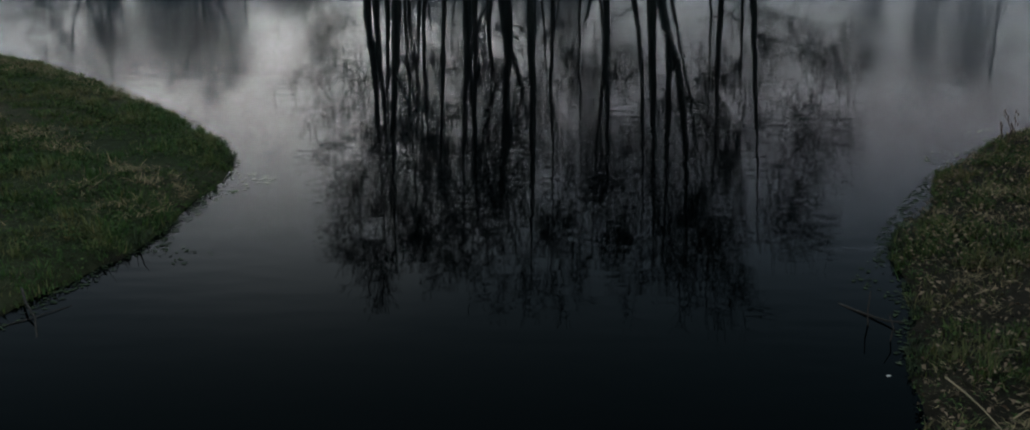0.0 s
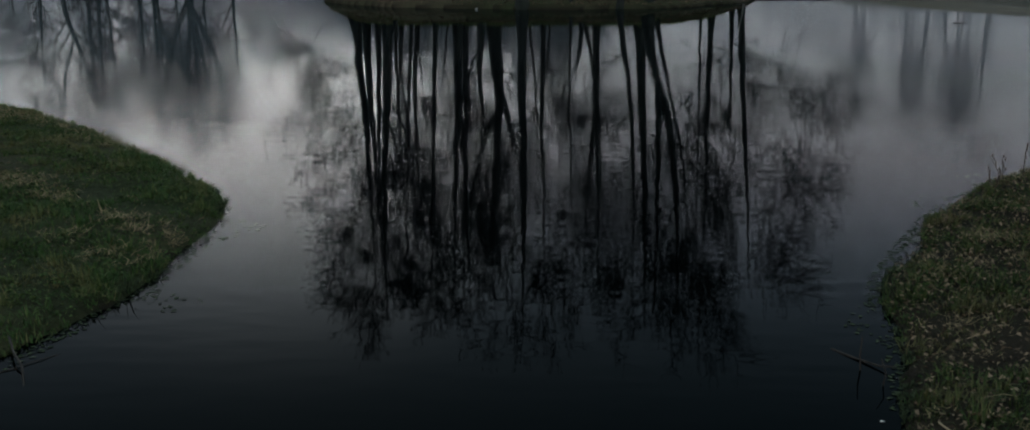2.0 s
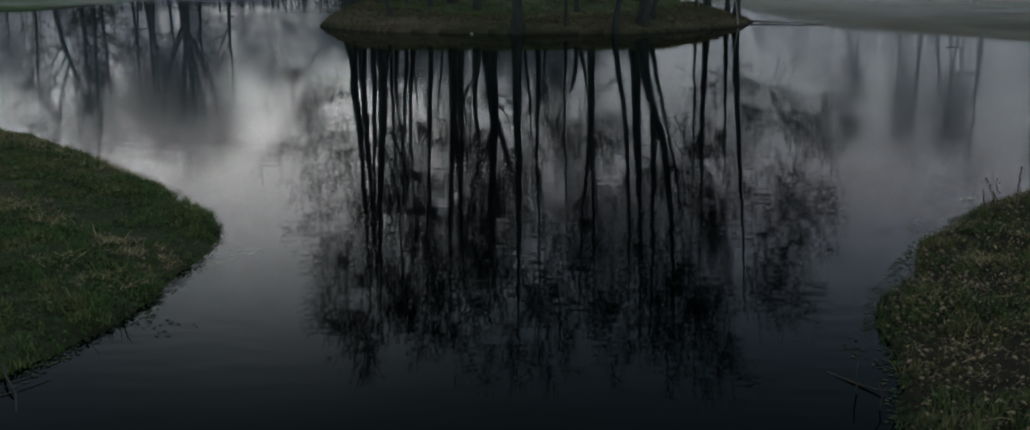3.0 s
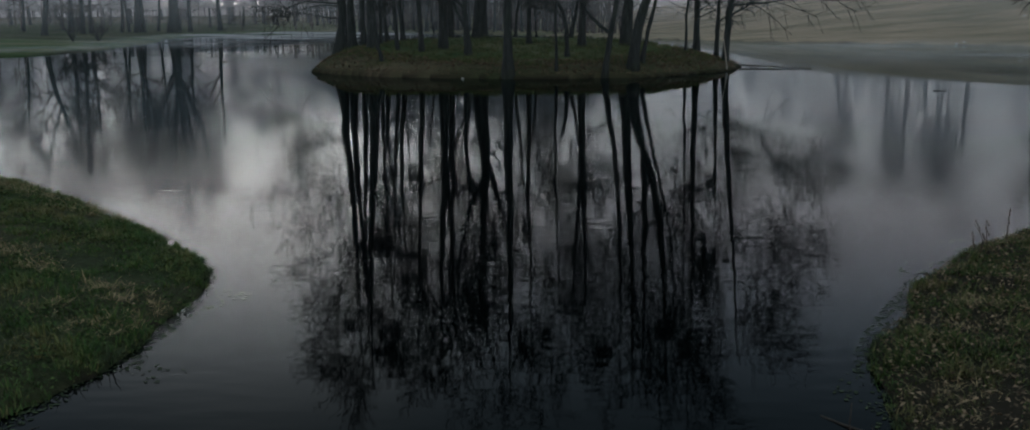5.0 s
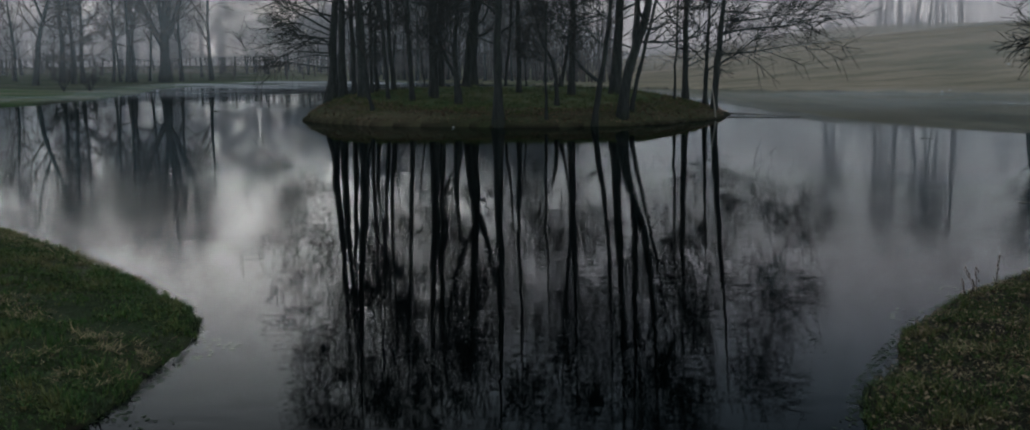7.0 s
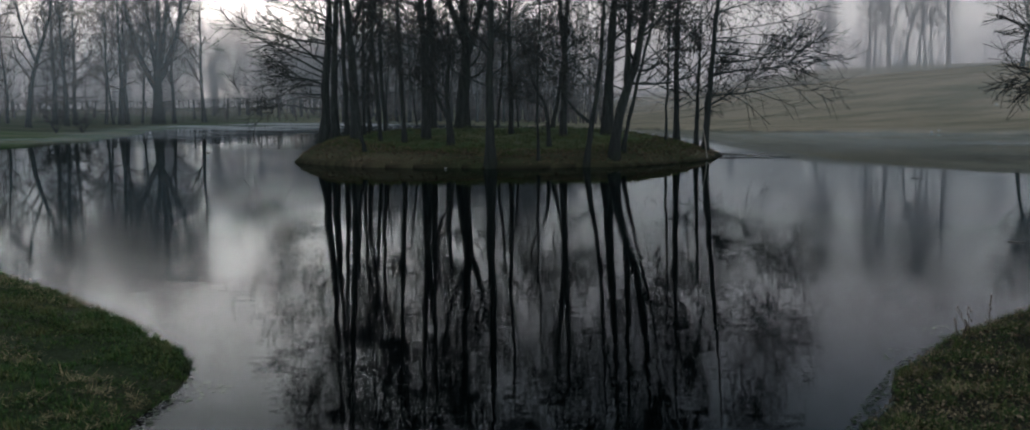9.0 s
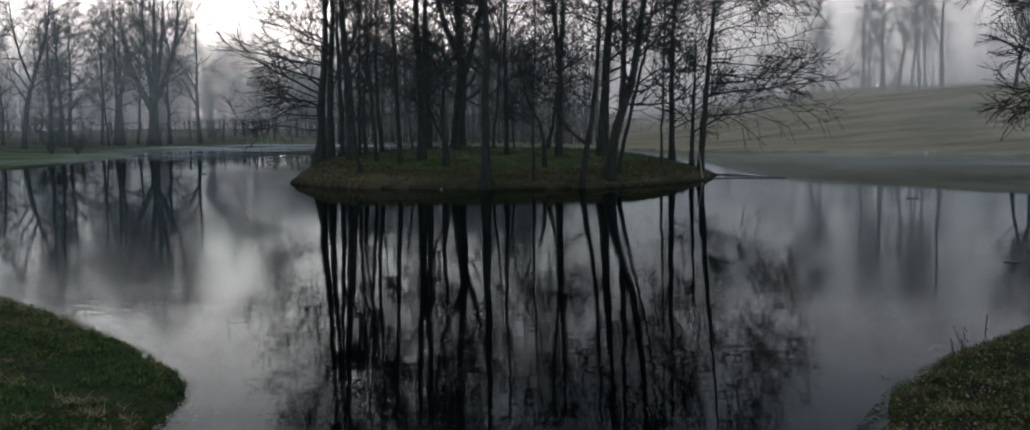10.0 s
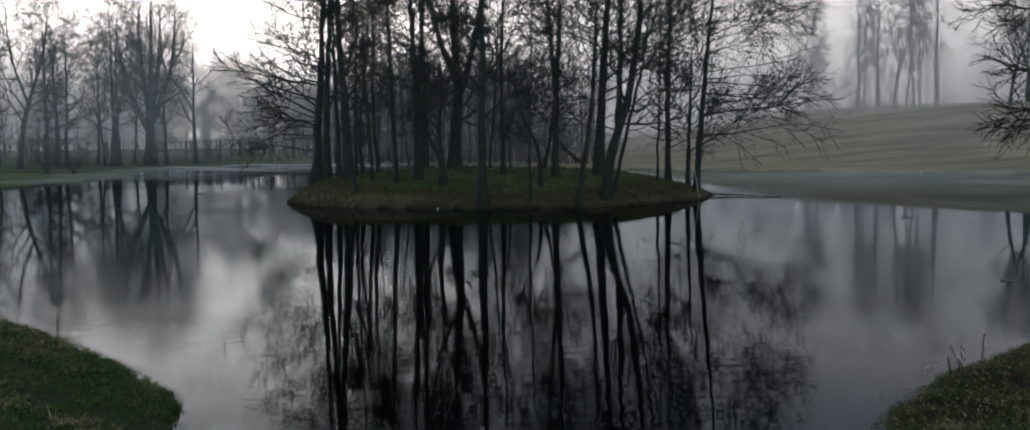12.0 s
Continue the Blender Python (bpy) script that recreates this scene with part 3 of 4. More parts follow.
stand(bare_tree(ALDER, 0.15, 17.0, [(1.6, -0.17), (3.1, -0.29), (6.2, -0.27), (10.0, -0.17)], 0.3, 13, (2.4, 1.0)), -8.01, 62.98)
stand(bare_tree(ALDER, 0.15, 16.0, [(1.3, -0.12), (2.8, -0.17), (6.3, -0.28), (9.7, -0.43)], 0.35, 13, (2.3, 1.0)), -6.36, 57.72)
stand(bare_tree("tall bare tree with a split trunk on the island", 0.25, 16.6, [(1.9, -0.01), (5.2, -0.07), (9.8, -0.28)], 0.32, 15, (2.8, 1.1), forks=((3.6, 0.45, 0.3, 0.9),)), -5.32, 58.76)
stand(bare_tree(ALDER, 0.21, 18.0, [(2.3, -0.04), (5.5, -0.0), (10.3, -0.2)], 0.3, 14, (2.8, 1.1)), -5.51, 65.80)
stand(bare_tree("crooked low tree with a forked stem", 0.19, 8.0, [(1.0, -0.09), (2.2, -0.18), (3.2, -0.2), (4.9, 0.03), (6.6, -0.15)], 0.35, 10, (2.0, 0.9), forks=((1.3, -1.1, 0.2, 0.6),)), -3.79, 56.22)
stand(bare_tree("broad old tree with heavy spreading limbs", 0.41, 15.5, [(2.3, 0.07), (4.6, 0.3), (6.6, 0.16), (8.6, 0.03)], 0.22, 12, (4.8, 1.8), (45, 80), 0.12, forks=((4.2, 1.6, 0.5, 0.85), (5.0, -1.8, -0.4, 0.8))), -3.70, 65.20)
stand(bare_tree("straight tall tree at the island's muddy edge", 0.25, 16.2, [(1.9, -0.01), (3.5, -0.02), (6.6, 0.08), (9.7, 0.05)], 0.3, 17, (2.9, 1.1)), -1.59, 51.42)
stand(bare_tree(THIN, 0.10, 12.0, [(1.5, 0.13), (3.1, 0.31), (6.3, 0.5)], 0.3, 10, (1.8, 0.8)), -1.60, 65.96)
stand(bare_tree(ALDER, 0.155, 17.0, [(2.5, -0.01), (5.0, -0.1), (9.8, 0.06)], 0.32, 14, (2.4, 1.0)), -0.70, 60.76)
stand(bare_tree(THIN, 0.08, 13.0, [(1.7, -0.05), (4.9, -0.02), (7.7, 0.1)], 0.3, 12, (1.5, 0.7)), 0.72, 51.68)
stand(bare_tree("small crooked tree arching over the grass", 0.13, 6.5, [(1.5, -0.09), (2.2, -0.18), (2.8, -0.52), (3.2, -0.79)], 0.35, 11, (2.0, 1.0), (40, 80), 0.06, dense=0.85), 1.33, 55.86)
stand(bare_tree("leaning bare tree with a bushy crown", 0.14, 11.0, [(1.2, 0.25), (2.6, 0.5), (5.4, 0.91)], 0.3, 13, (2.6, 1.1)), 1.73, 65.30)
stand(bare_tree("tall bare tree forked above a swollen bole", 0.21, 16.6, [(2.5, 0.05), (4.3, 0.14), (6.1, -0.03), (7.9, -0.2), (9.7, -0.34)], 0.33, 13, (2.5, 1.0), forks=((4.6, 0.3, -0.3, 0.95),)), 2.21, 59.94)
stand(bare_tree("leaning forked tree at the water's edge", 0.15, 14.0, [(1.6, 0.2), (2.8, 0.42), (4.1, 0.65), (6.6, 0.82), (9.7, 0.93)], 0.33, 12, (2.4, 1.0), forks=((1.9, -1.5, 0.2, 0.2),)), 3.02, 51.90)
stand(bare_tree("massive straight tree with a thick trunk", 0.31, 18.4, [(2.4, 0.08), (5.0, 0.2), (7.9, 0.39), (9.7, 0.51)], 0.33, 17, (3.2, 1.3), dense=1.0), 4.70, 60.34)
stand(bare_tree("thick tree curving away from its foot", 0.28, 16.2, [(1.5, 0.13), (3.1, 0.53), (4.3, 1.01), (6.7, 1.44), (9.6, 1.76)], 0.28, 17, (3.6, 1.4), reach=(0.4, 0, 0), forks=((3.4, 0.15, 0.4, 0.92),), low=2, dense=1.0), 4.43, 52.80)
stand(bare_tree(THIN, 0.115, 13.0, [(1.5, 0.3), (2.7, 0.57), (5.0, 1.1), (6.6, 1.49)], 0.3, 11, (2.2, 1.0), reach=(0.5, 0, 0)), 4.96, 53.96)
stand(bare_tree(THIN, 0.085, 16.0, [(2.8, 0.08), (5.7, 0.12), (10.2, 0.19)], 0.25, 13, (2.6, 1.2), low=2, dense=1.0), 8.10, 61.24)
stand(bare_tree(ALDER, 0.20, 17.0, [(2.5, -0.04), (4.8, -0.04), (8.2, 0.03), (10.4, 0.07)], 0.22, 17, (3.0, 1.2), low=4, dense=1.0), 8.93, 62.80)
stand(bare_tree(THIN, 0.15, 9.0, [(3.1, 0.08), (5.0, 0.15), (6.9, 0.22)], 0.28, 13, (2.2, 0.9)), 10.06, 62.70)
stand(bare_tree("bare tree with long level boughs reaching over the water", 0.20, 16.8, [(1.9, 0.11), (3.7, 0.26), (5.9, 0.43), (8.5, 0.65), (10.7, 0.94)], 0.20, 22, (6.6, 2.6), (66, 90), 0.006, (1.9, 0, 0), 1.0, fine=0.013, buds=0.2, airy=False, wobble=0.07), 10.23, 60.74)

# low bushy trees that fill the island's back
BUSHY = "low bushy bare tree at the back of the island"
for x, y, tall, lean in ((-8.9, 68.4, 6.8, 0.4), (-6.8, 69.0, 6.2, -0.5), (-4.9, 69.6, 6.6, -0.3), (-0.3, 69.4, 6.0, -0.4), (4.9, 68.0, 5.4, 0.4)):
    stand(bare_tree(BUSHY, 0.07, tall, [(2.0, lean * 0.4), (4.5, lean)], 0.2, 9, (2.2, 1.0), (45, 80), 0.07, dense=0.6, airy=False), x, y)

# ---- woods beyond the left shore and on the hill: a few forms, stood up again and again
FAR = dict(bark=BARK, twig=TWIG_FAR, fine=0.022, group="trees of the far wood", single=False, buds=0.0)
WOOD = "tall bare park tree standing back in the mist"
forms = [
    bare_tree(WOOD, 0.42, 23, [(6, 0.3), (12, 0.2)], 0.2, 15, (8.0, 2.4), (28, 62), 0.06, dense=0.85, **FAR),
    bare_tree(WOOD, 0.36, 22, [(5, 0.5), (9, 1.6), (14, 3.4)], 0.25, 14, (6.5, 2.2), (30, 65), 0.06, dense=0.85, forks=((8.0, -2.6, 0.5, 0.9),), **FAR),
    bare_tree("huge spreading bare park tree in the mist", 0.78, 24, [(6, 0.1), (12, 0.5)], 0.18, 14, (9.0, 3.0), (28, 62), 0.05, dense=0.85, forks=((4.6, -4.2, 0.5, 0.86), (5.6, 4.0, -0.8, 0.9), (7.0, -1.4, 1.5, 0.98), (6.4, 1.6, 2.0, 0.96)), **FAR),
    bare_tree(WOOD, 0.24, 21, [(5, 0.4), (10, 0.7)], 0.22, 15, (4.6, 1.6), (30, 60), 0.06, dense=0.85, **FAR),
    bare_tree(WOOD, 0.20, 15, [(4, 0.2), (9, -0.3)], 0.1, 16, (4.6, 1.6), (35, 70), 0.05, dense=0.85, **FAR),
    bare_tree("tall bare tree thickly hung with fine twigs", 0.34, 20, [(5, 0.1), (12, -0.2)], 0.1, 20, (3.6, 1.8), (40, 85), 0.0, dense=1.0, **FAR),
]
used = set()


def plant(form, x, y, scale=1.0, turn=0.0):
    m = pose(x, y, float(height(x, y)) - 0.1, 0, 0, turn) @ Matrix.Diagonal((scale, scale, scale, 1))
    if form in used:
        ob = copy_thing(forms[form], m)
        ob.matrix_world = m
    else:
        used.add(form)
        ob = forms[form]
        ob.matrix_world = m
    return ob


wood = random.Random(7)
# the nearer trees of the left wood: bearing, distance, form, scale, turn
for bearing, y, form, scale, turn in (
        (-0.462, 130, 1, 0.98, 0), (-0.437, 139, 0, 0.84, 40), (-0.426, 137, 5, 0.96, 0), (-0.417, 140, 5, 0.92, 130), (-0.481, 142, 4, 1.15, 0),
        (-0.389, 150, 3, 0.96, 90), (-0.382, 152, 3, 0.90, 200), (-0.375, 150, 0, 0.94, 20), (-0.369, 153, 0, 0.86, 250), (-0.355, 160, 3, 0.90, 60),
        (-0.340, 155, 2, 1.0, 10), (-0.325, 160, 0, 0.76, 120), (-0.306, 178, 3, 0.95, 300), (-0.297, 166, 0, 0.88, 170), (-0.276, 184, 3, 0.82, 30),
        (-0.264, 192, 3, 0.8, 80), (-0.256, 196, 0, 0.74, 210), (-0.244, 190, 3, 0.8, 140), (-0.226, 206, 0, 0.70, 10), (-0.212, 214, 4, 0.9, 70),
        (-0.197, 202, 1, 0.66, 180), (-0.186, 208, 4, 0.8, 0),
        # round-headed trees on the shore behind the island
        (-0.168, 164, 4, 0.95, 40), (-0.146, 160, 5, 0.80, 0), (-0.128, 158, 4, 1.1, 90), (-0.106, 161, 0, 0.74, 0), (-0.088, 156, 5, 0.78, 70), (-0.066, 158, 4, 1.05, 200),
        (-0.043, 154, 5, 0.72, 0), (-0.018, 150, 4, 0.95, 160), (0.012, 146, 4, 0.85, 20),
        (-0.157, 170, 4, 1.05, 130), (-0.137, 167, 3, 0.75, 20), (-0.117, 164, 4, 1.0, 250), (-0.097, 167, 4, 1.1, 300), (-0.077, 163, 4, 0.95, 60), (-0.054, 162, 3, 0.72, 100), (-0.031, 158, 4, 1.0, 10), (0.028, 142, 4, 0.7, 80)):
    plant(form, bearing * y, y, scale, turn)
for _ in range(40):
    y = wood.uniform(168, 236)
    x = wood.uniform(-0.58, -0.27) * y
    if shore_distance(x, y) > 5:
        plant(wood.choice((0, 0, 1, 3, 3, 4, 5)), x, y, wood.uniform(0.66, 0.9), wood.uniform(0, 360))
for _ in range(46):
    y = wood.uniform(184, 236)
    x = wood.uniform(-0.26, 0.07) * y
    if shore_distance(x, y) > 5:
        plant(wood.choice((0, 0, 1, 3, 4, 4)), x, y, wood.uniform(0.55, 0.78), wood.uniform(0, 360))
# the rows along the hill's crest and behind it
for bearing, y, form, scale, turn in ((0.272, 204, 3, 1.0, 0), (0.281, 207, 3, 0.95, 120), (0.318, 200, 0, 0.86, 15), (0.323, 206, 3, 1.0, 60), (0.337, 199, 0, 0.98, 95), (0.352, 201, 1, 0.95, 20),
                                      (0.363, 210, 3, 1.1, 10), (0.371, 204, 3, 1.12, 170), (0.376, 207, 3, 1.06, 240), (0.392, 198, 0, 1.1, 130)):
    plant(form, bearing * y, y, scale, turn)
for _ in range(20):
    y = wood.uniform(246, 285)
    plant(wood.choice((0, 1, 3, 3, 4)), wood.uniform(0.04, 0.52) * y, y, wood.uniform(0.7, 1.0), wood.uniform(0, 360))
for _ in range(6):
    plant(wood.choice((0, 1, 3)), wood.uniform(72, 86), wood.uniform(150, 166), wood.uniform(0.7, 0.85), wood.uniform(0, 360))


def thicket(label, seed, count, bearings, depths, tall, fine=0.014):
    """A far wood of thin stems and brush, too dense to tell its trees apart."""
    rng = np.random.default_rng(seed)
    y = rng.uniform(*depths, count)
    x = rng.uniform(*bearings, count) * y
    keep = shore_distance(x, y) > 5
    x, y = x[keep], y[keep]
    n = len(x)
    h = rng.uniform(tall[0], tall[1], n)
    t = np.linspace(0, 1, 5)
    lean = rng.normal(size=(n, 2)) * 0.06
    pts = np.stack([x[:, None] + lean[:, :1] * h[:, None] * t, y[:, None] + lean[:, 1:] * h[:, None] * t, height(x, y)[:, None] - 0.2 + h[:, None] * t], -1)
    rad = rng.uniform(0.05, 0.16, n)[:, None] * (1.05 - t)
    bp, br = sprout(rng, pts, rad, 10, (0.08, 1.0), (3.0, 1.6), (25, 60), 0.08, 0.12, 3, 0.5)
    tp, tr = sprout(rng, bp, br, 2, (0.2, 1.0), (1.5, 1.0), (20, 55), 0.05, 0.1, 2, 0.6)
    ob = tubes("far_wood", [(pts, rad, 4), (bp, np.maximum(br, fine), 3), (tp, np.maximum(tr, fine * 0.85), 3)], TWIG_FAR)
    tagged(ob, label, "woodland", kind="stuff")


thicket("dense bare brush and saplings deep in the misty wood", 21, 120, (-0.60, -0.20), (150, 235), (4, 10))
thicket("low bare brush on the far shore behind the island", 24, 180, (-0.22, 0.06), (180, 215), (5, 13))
thicket("dense bare trees on the shore behind the island", 26, 440, (-0.18, 0.02), (148, 176), (11, 18.5), 0.030)
thicket("low bare trees at the foot of the hill", 27, 110, (0.01, 0.075), (124, 150), (5, 11), 0.024)
thicket("misty far wood of bare thin trees", 22, 400, (-0.62, 0.08), (225, 300), (10, 19))
thicket("bare wood along the top of the far rise", 25, 360, (-0.62, 0.10), (300, 350), (12, 22))
thicket("bare saplings in the fog beyond the hill", 23, 240, (0.10, 0.50), (246, 290), (6, 16))


def bank_tree():
    """The tree on the near bank: its trunk stands aside, a few boughs hang out over the water."""
    rng = np.random.default_rng(77)
    x, y = 10.4, 15.7
    z = float(height(x, y))
    root = new("tree")
    root.location = (x + 0.45, y, z)

    def path(*points):
        """A smooth path of ten points through places in the world, given from the tree's foot."""
        p = np.array(points, float) - (x, y, z)
        t, u = np.linspace(0, 1, len(p)), np.linspace(0, 1, 10)
        q = np.stack([np.interp(u, t, p[:, k]) for k in range(3)], -1)
        for _ in range(2):
            q[1:-1] = (q[:-2] + 2 * q[1:-1] + q[2:]) / 4
        q[1:] += rng.normal(size=(9, 3)) * 0.03
        return q[None]

    trunk = path((x, y, z - 0.3), (x - 0.15, y, 2.5), (x - 0.4, y, 5.0), (x - 0.3, y, 7.0), (x - 0.1, y, 9.0))
    under(tubes("trunk", [(trunk, np.linspace(0.17, 0.04, 10)[None], 10)], BARK), root)
    boughs = [
        path((10.1, 15.7, 3.7), (8.6, 15.4, 4.0), (7.5, 15.2, 3.78), (6.4, 15.0, 3.50)),
        path((10.1, 15.7, 3.3), (8.5, 15.2, 3.6), (7.4, 15.0, 3.42), (6.5, 14.9, 3.40)),
        path((10.0, 15.7, 4.6), (8.5, 15.5, 4.45), (7.4, 15.4, 4.15), (6.75, 15.3, 4.2)),
        path((10.0, 15.7, 5.0), (8.3, 15.4, 5.25), (7.0, 15.1, 5.02), (6.05, 14.9, 5.0)),
        path((10.0, 15.8, 5.6), (8.6, 15.7, 6.1), (7.4, 15.6, 6.2), (6.6, 15.5, 6.6)),
        path((10.1, 15.6, 5.2), (11.2, 15.0, 6.0), (12.2, 14.5, 6.4), (13.0, 14.2, 7.0)),
        path((10.1, 15.8, 6.4), (11.0, 16.5, 7.2), (11.8, 17.2, 7.6), (12.4, 17.8, 8.3)),
    ]
    for b in boughs:
        under(tubes("bough", [(b, np.linspace(0.042, 0.010, 10)[None], 7)], BARK), root)
    lp = np.concatenate(boughs)
    lr = np.repeat(np.linspace(0.042, 0.010, 10)[None], len(boughs), 0)
    mp, mr = sprout(rng, lp, lr, 30, (0.28, 1.0), (0.85, 0.5), (25, 65), 0.03, 0.12, 6, 0.6)
    sp, sr = sprout(rng, mp, mr, 9, (0.2, 1.0), (0.40, 0.26), (25, 60), 0.10, 0.18, 4, 0.7)
    tagged(under(tubes("crown", [(mp, np.maximum(mr, 0.006), 4), (sp, np.maximum(sr, 0.0045), 3)], TWIG), root), kind="stuff")
    ends = np.concatenate([sp[:, -1], sp[::2, 2]])
    shape = np.array([(1, 1, 1), (-1, -1, 1), (-1, 1, -1), (1, -1, -1)]) * 0.58
    verts = (ends[:, None] + (shape @ (np.eye(3) + rng.normal(size=(len(ends), 3, 3)) * 0.5)) * 0.009).reshape(-1, 3)
    i = np.arange(len(ends))[:, None, None] * 4 + np.array([(0, 1, 2), (0, 3, 1), (0, 2, 3), (1, 3, 2)])
    tagged(under(quads_ob("bud_cluster", verts, i.reshape(-1, 3), TWIG), root), kind="stuff")
    tagged(root, "bare tree on the near bank with budded boughs over the water", "tree", "trees by the pond")


bank_tree()

# ---------------------------------------------------------------- grass


def blades(name, material, label, rng, where, tall, wide, lean=0.6, raised=-0.01, least=0.15):
    """Grass blades in tufts. where: (n, 2) points on the ground."""
    n = len(where)
    z = height(where[:, 0], where[:, 1])
    foot = np.stack([where[:, 0], where[:, 1], z + raised * rng.uniform(0.3, 1.0, n)], -1)
    tuft = 0.75 + 0.6 * waves(where[:, 0], where[:, 1], 0.21, 5.0) + 0.35 * waves(where[:, 0], where[:, 1], 0.9, 8.0)
    h = (tall * rng.uniform(0.5, 1.25, n) * np.clip(tuft, 0.45, 1.7))[:, None]
    a = rng.uniform(0, 2 * np.pi, n)
    out = np.stack([np.cos(a), np.sin(a), np.zeros(n)], -1)
    side = np.stack([-np.sin(a), np.cos(a), np.zeros(n)], -1) * (wide * rng.uniform(0.6, 1.3, n))[:, None] / 2
    tilt = rng.uniform(least, lean, n)[:, None]
    tip = foot + h * (np.cos(tilt) * np.array([0, 0, 1.0]) + np.sin(tilt) * out)
    verts = np.stack([foot - side, foot + side, tip + side * 0.3, tip - side * 0.3], 1).reshape(-1, 3)
    ob = quads_ob(name, verts, np.arange(n * 4).reshape(-1, 4), material)
    return tagged(ob, label, "grass", kind="stuff")


def scatter(rng, count, box, keep, spread=0.055):
    """Points in clumps inside box (x0, y0, x1, y1) for which keep(x, y) holds."""
    seeds = np.stack([rng.uniform(box[0], box[2], count // 14), rng.uniform(box[1], box[3], count // 14)], -1)
    pts = np.repeat(seeds, 14, 0) + rng.normal(size=(len(seeds) * 14, 2)) * spread
    return pts[keep(pts[:, 0], pts[:, 1])]


def litter(name, material, label, rng, where, size, lift=0.02, curl=0.35, category="leaves", flat=None):
    """Fallen leaves: small folded lozenges lying as they fell. where: (n, 2)."""
    n = len(where)
    z = height(where[:, 0], where[:, 1]) + rng.uniform(0.2, 1.0, n) * lift if flat is None else np.full(n, flat)
    c = np.stack([where[:, 0], where[:, 1], z], -1)
    a = rng.uniform(0, 2 * np.pi, n)
    tilt = rng.normal(size=(n, 2)) * (0.35 if flat is None else 0.0)
    u = np.stack([np.cos(a), np.sin(a), tilt[:, 0]], -1)
    v = np.stack([-np.sin(a), np.cos(a), tilt[:, 1]], -1)
    length, width = (size * rng.uniform(0.5, 1.3, n))[:, None], (size * rng.uniform(0.25, 0.7, n))[:, None]
    rise = np.array([0, 0, 1.0]) * length * curl * rng.uniform(0, 1, n)[:, None] * (1 if flat is None else 0.04)
    verts = np.stack([c - u * length / 2, c + v * width / 2 + rise, c + u * length / 2, c - v * width / 2 + rise], 1).reshape(-1, 3)
    i = np.arange(n)[:, None, None] * 4 + np.array([(0, 1, 2), (0, 2, 3)])
    ob = quads_ob(name, verts, i.reshape(-1, 3)[:, ::-1], material)
    return tagged(ob, label, category, kind="stuff")


def tufts(name, material, label, rng, count, box, keep, tall, wide, each=22, spread=0.05):
    """Grass in separate tufts that lean out from their middles; some stand high, most lie low."""
    c = np.stack([rng.uniform(box[0], box[2], count), rng.uniform(box[1], box[3], count)], -1)
    lush = 0.5 + 0.5 * waves(c[:, 0], c[:, 1], 0.62, 5.0) + 0.45 * waves(c[:, 0], c[:, 1], 0.23, 8.0)
    ok = keep(c[:, 0], c[:, 1]) & (rng.random(count) < np.clip(lush + 0.15, 0.12, 1.0))
    c, lush = c[ok], lush[ok]
    n = len(c)
    high = tall * np.exp(rng.normal(size=n) * 0.40) * np.clip(0.6 + 0.6 * lush, 0.5, 1.5)
    size = spread * np.exp(rng.normal(size=n) * 0.35)
    off = rng.normal(size=(n, each, 2))
    foot2 = c[:, None] + off * size[:, None, None]
    flat = foot2.reshape(-1, 2)
    foot = np.concatenate([flat, (height(flat[:, 0], flat[:, 1]) - 0.01)[:, None]], -1)
    drift = rng.normal(size=(n, 1, 2)) * 0.35
    out = (off * 0.55 + drift + rng.normal(size=off.shape) * 0.45).reshape(-1, 2)
    lean = np.minimum(np.linalg.norm(out, axis=-1, keepdims=True), 1.4)
    way = out / (np.linalg.norm(out, axis=-1, keepdims=True) + 1e-9)
    h = (np.repeat(high, each) * rng.uniform(0.55, 1.2, n * each))[:, None]
    side = np.stack([-way[:, 1], way[:, 0], np.zeros(len(way))], -1) * (wide * rng.uniform(0.6, 1.3, len(way)))[:, None] / 2
    bend = np.concatenate([way * np.sin(lean * 0.55), np.cos(lean * 0.55)], -1) * h * 0.55
    droop = np.concatenate([way * np.sin(lean * 1.15), np.cos(lean * 1.15)], -1) * h * 0.5
    mid = foot + bend
    tip = mid + droop
    verts = np.stack([foot - side, foot + side, mid + side * 0.8, mid - side * 0.8, tip], 1).reshape(-1, 3)
    k = np.arange(len(foot))[:, None, None] * 5
    faces = (k + np.array([(0, 1, 2), (0, 2, 3), (3, 2, 4)])).reshape(-1, 3)
    return tagged(quads_ob(name, verts, faces, material), label, "grass", kind="stuff")


rng = np.random.default_rng(5)
tufts("grass", GRASS, "clumpy green turf with straw patches on the bank", rng, 14000, (-13, 6.5, -3.5, 22.5), lambda x, y: shore_distance(x, y) > 0.0, 0.068, 0.012, 17)
tufts("grass", GRASS_DRY, "sparse green and straw-coloured tufts on the bank", rng, 10500, (1.5, 5.0, 11, 18.5), lambda x, y: shore_distance(x, y) > 0.06 + 0.12 * waves(x, y, 0.4, 3.0), 0.085, 0.010, 18)
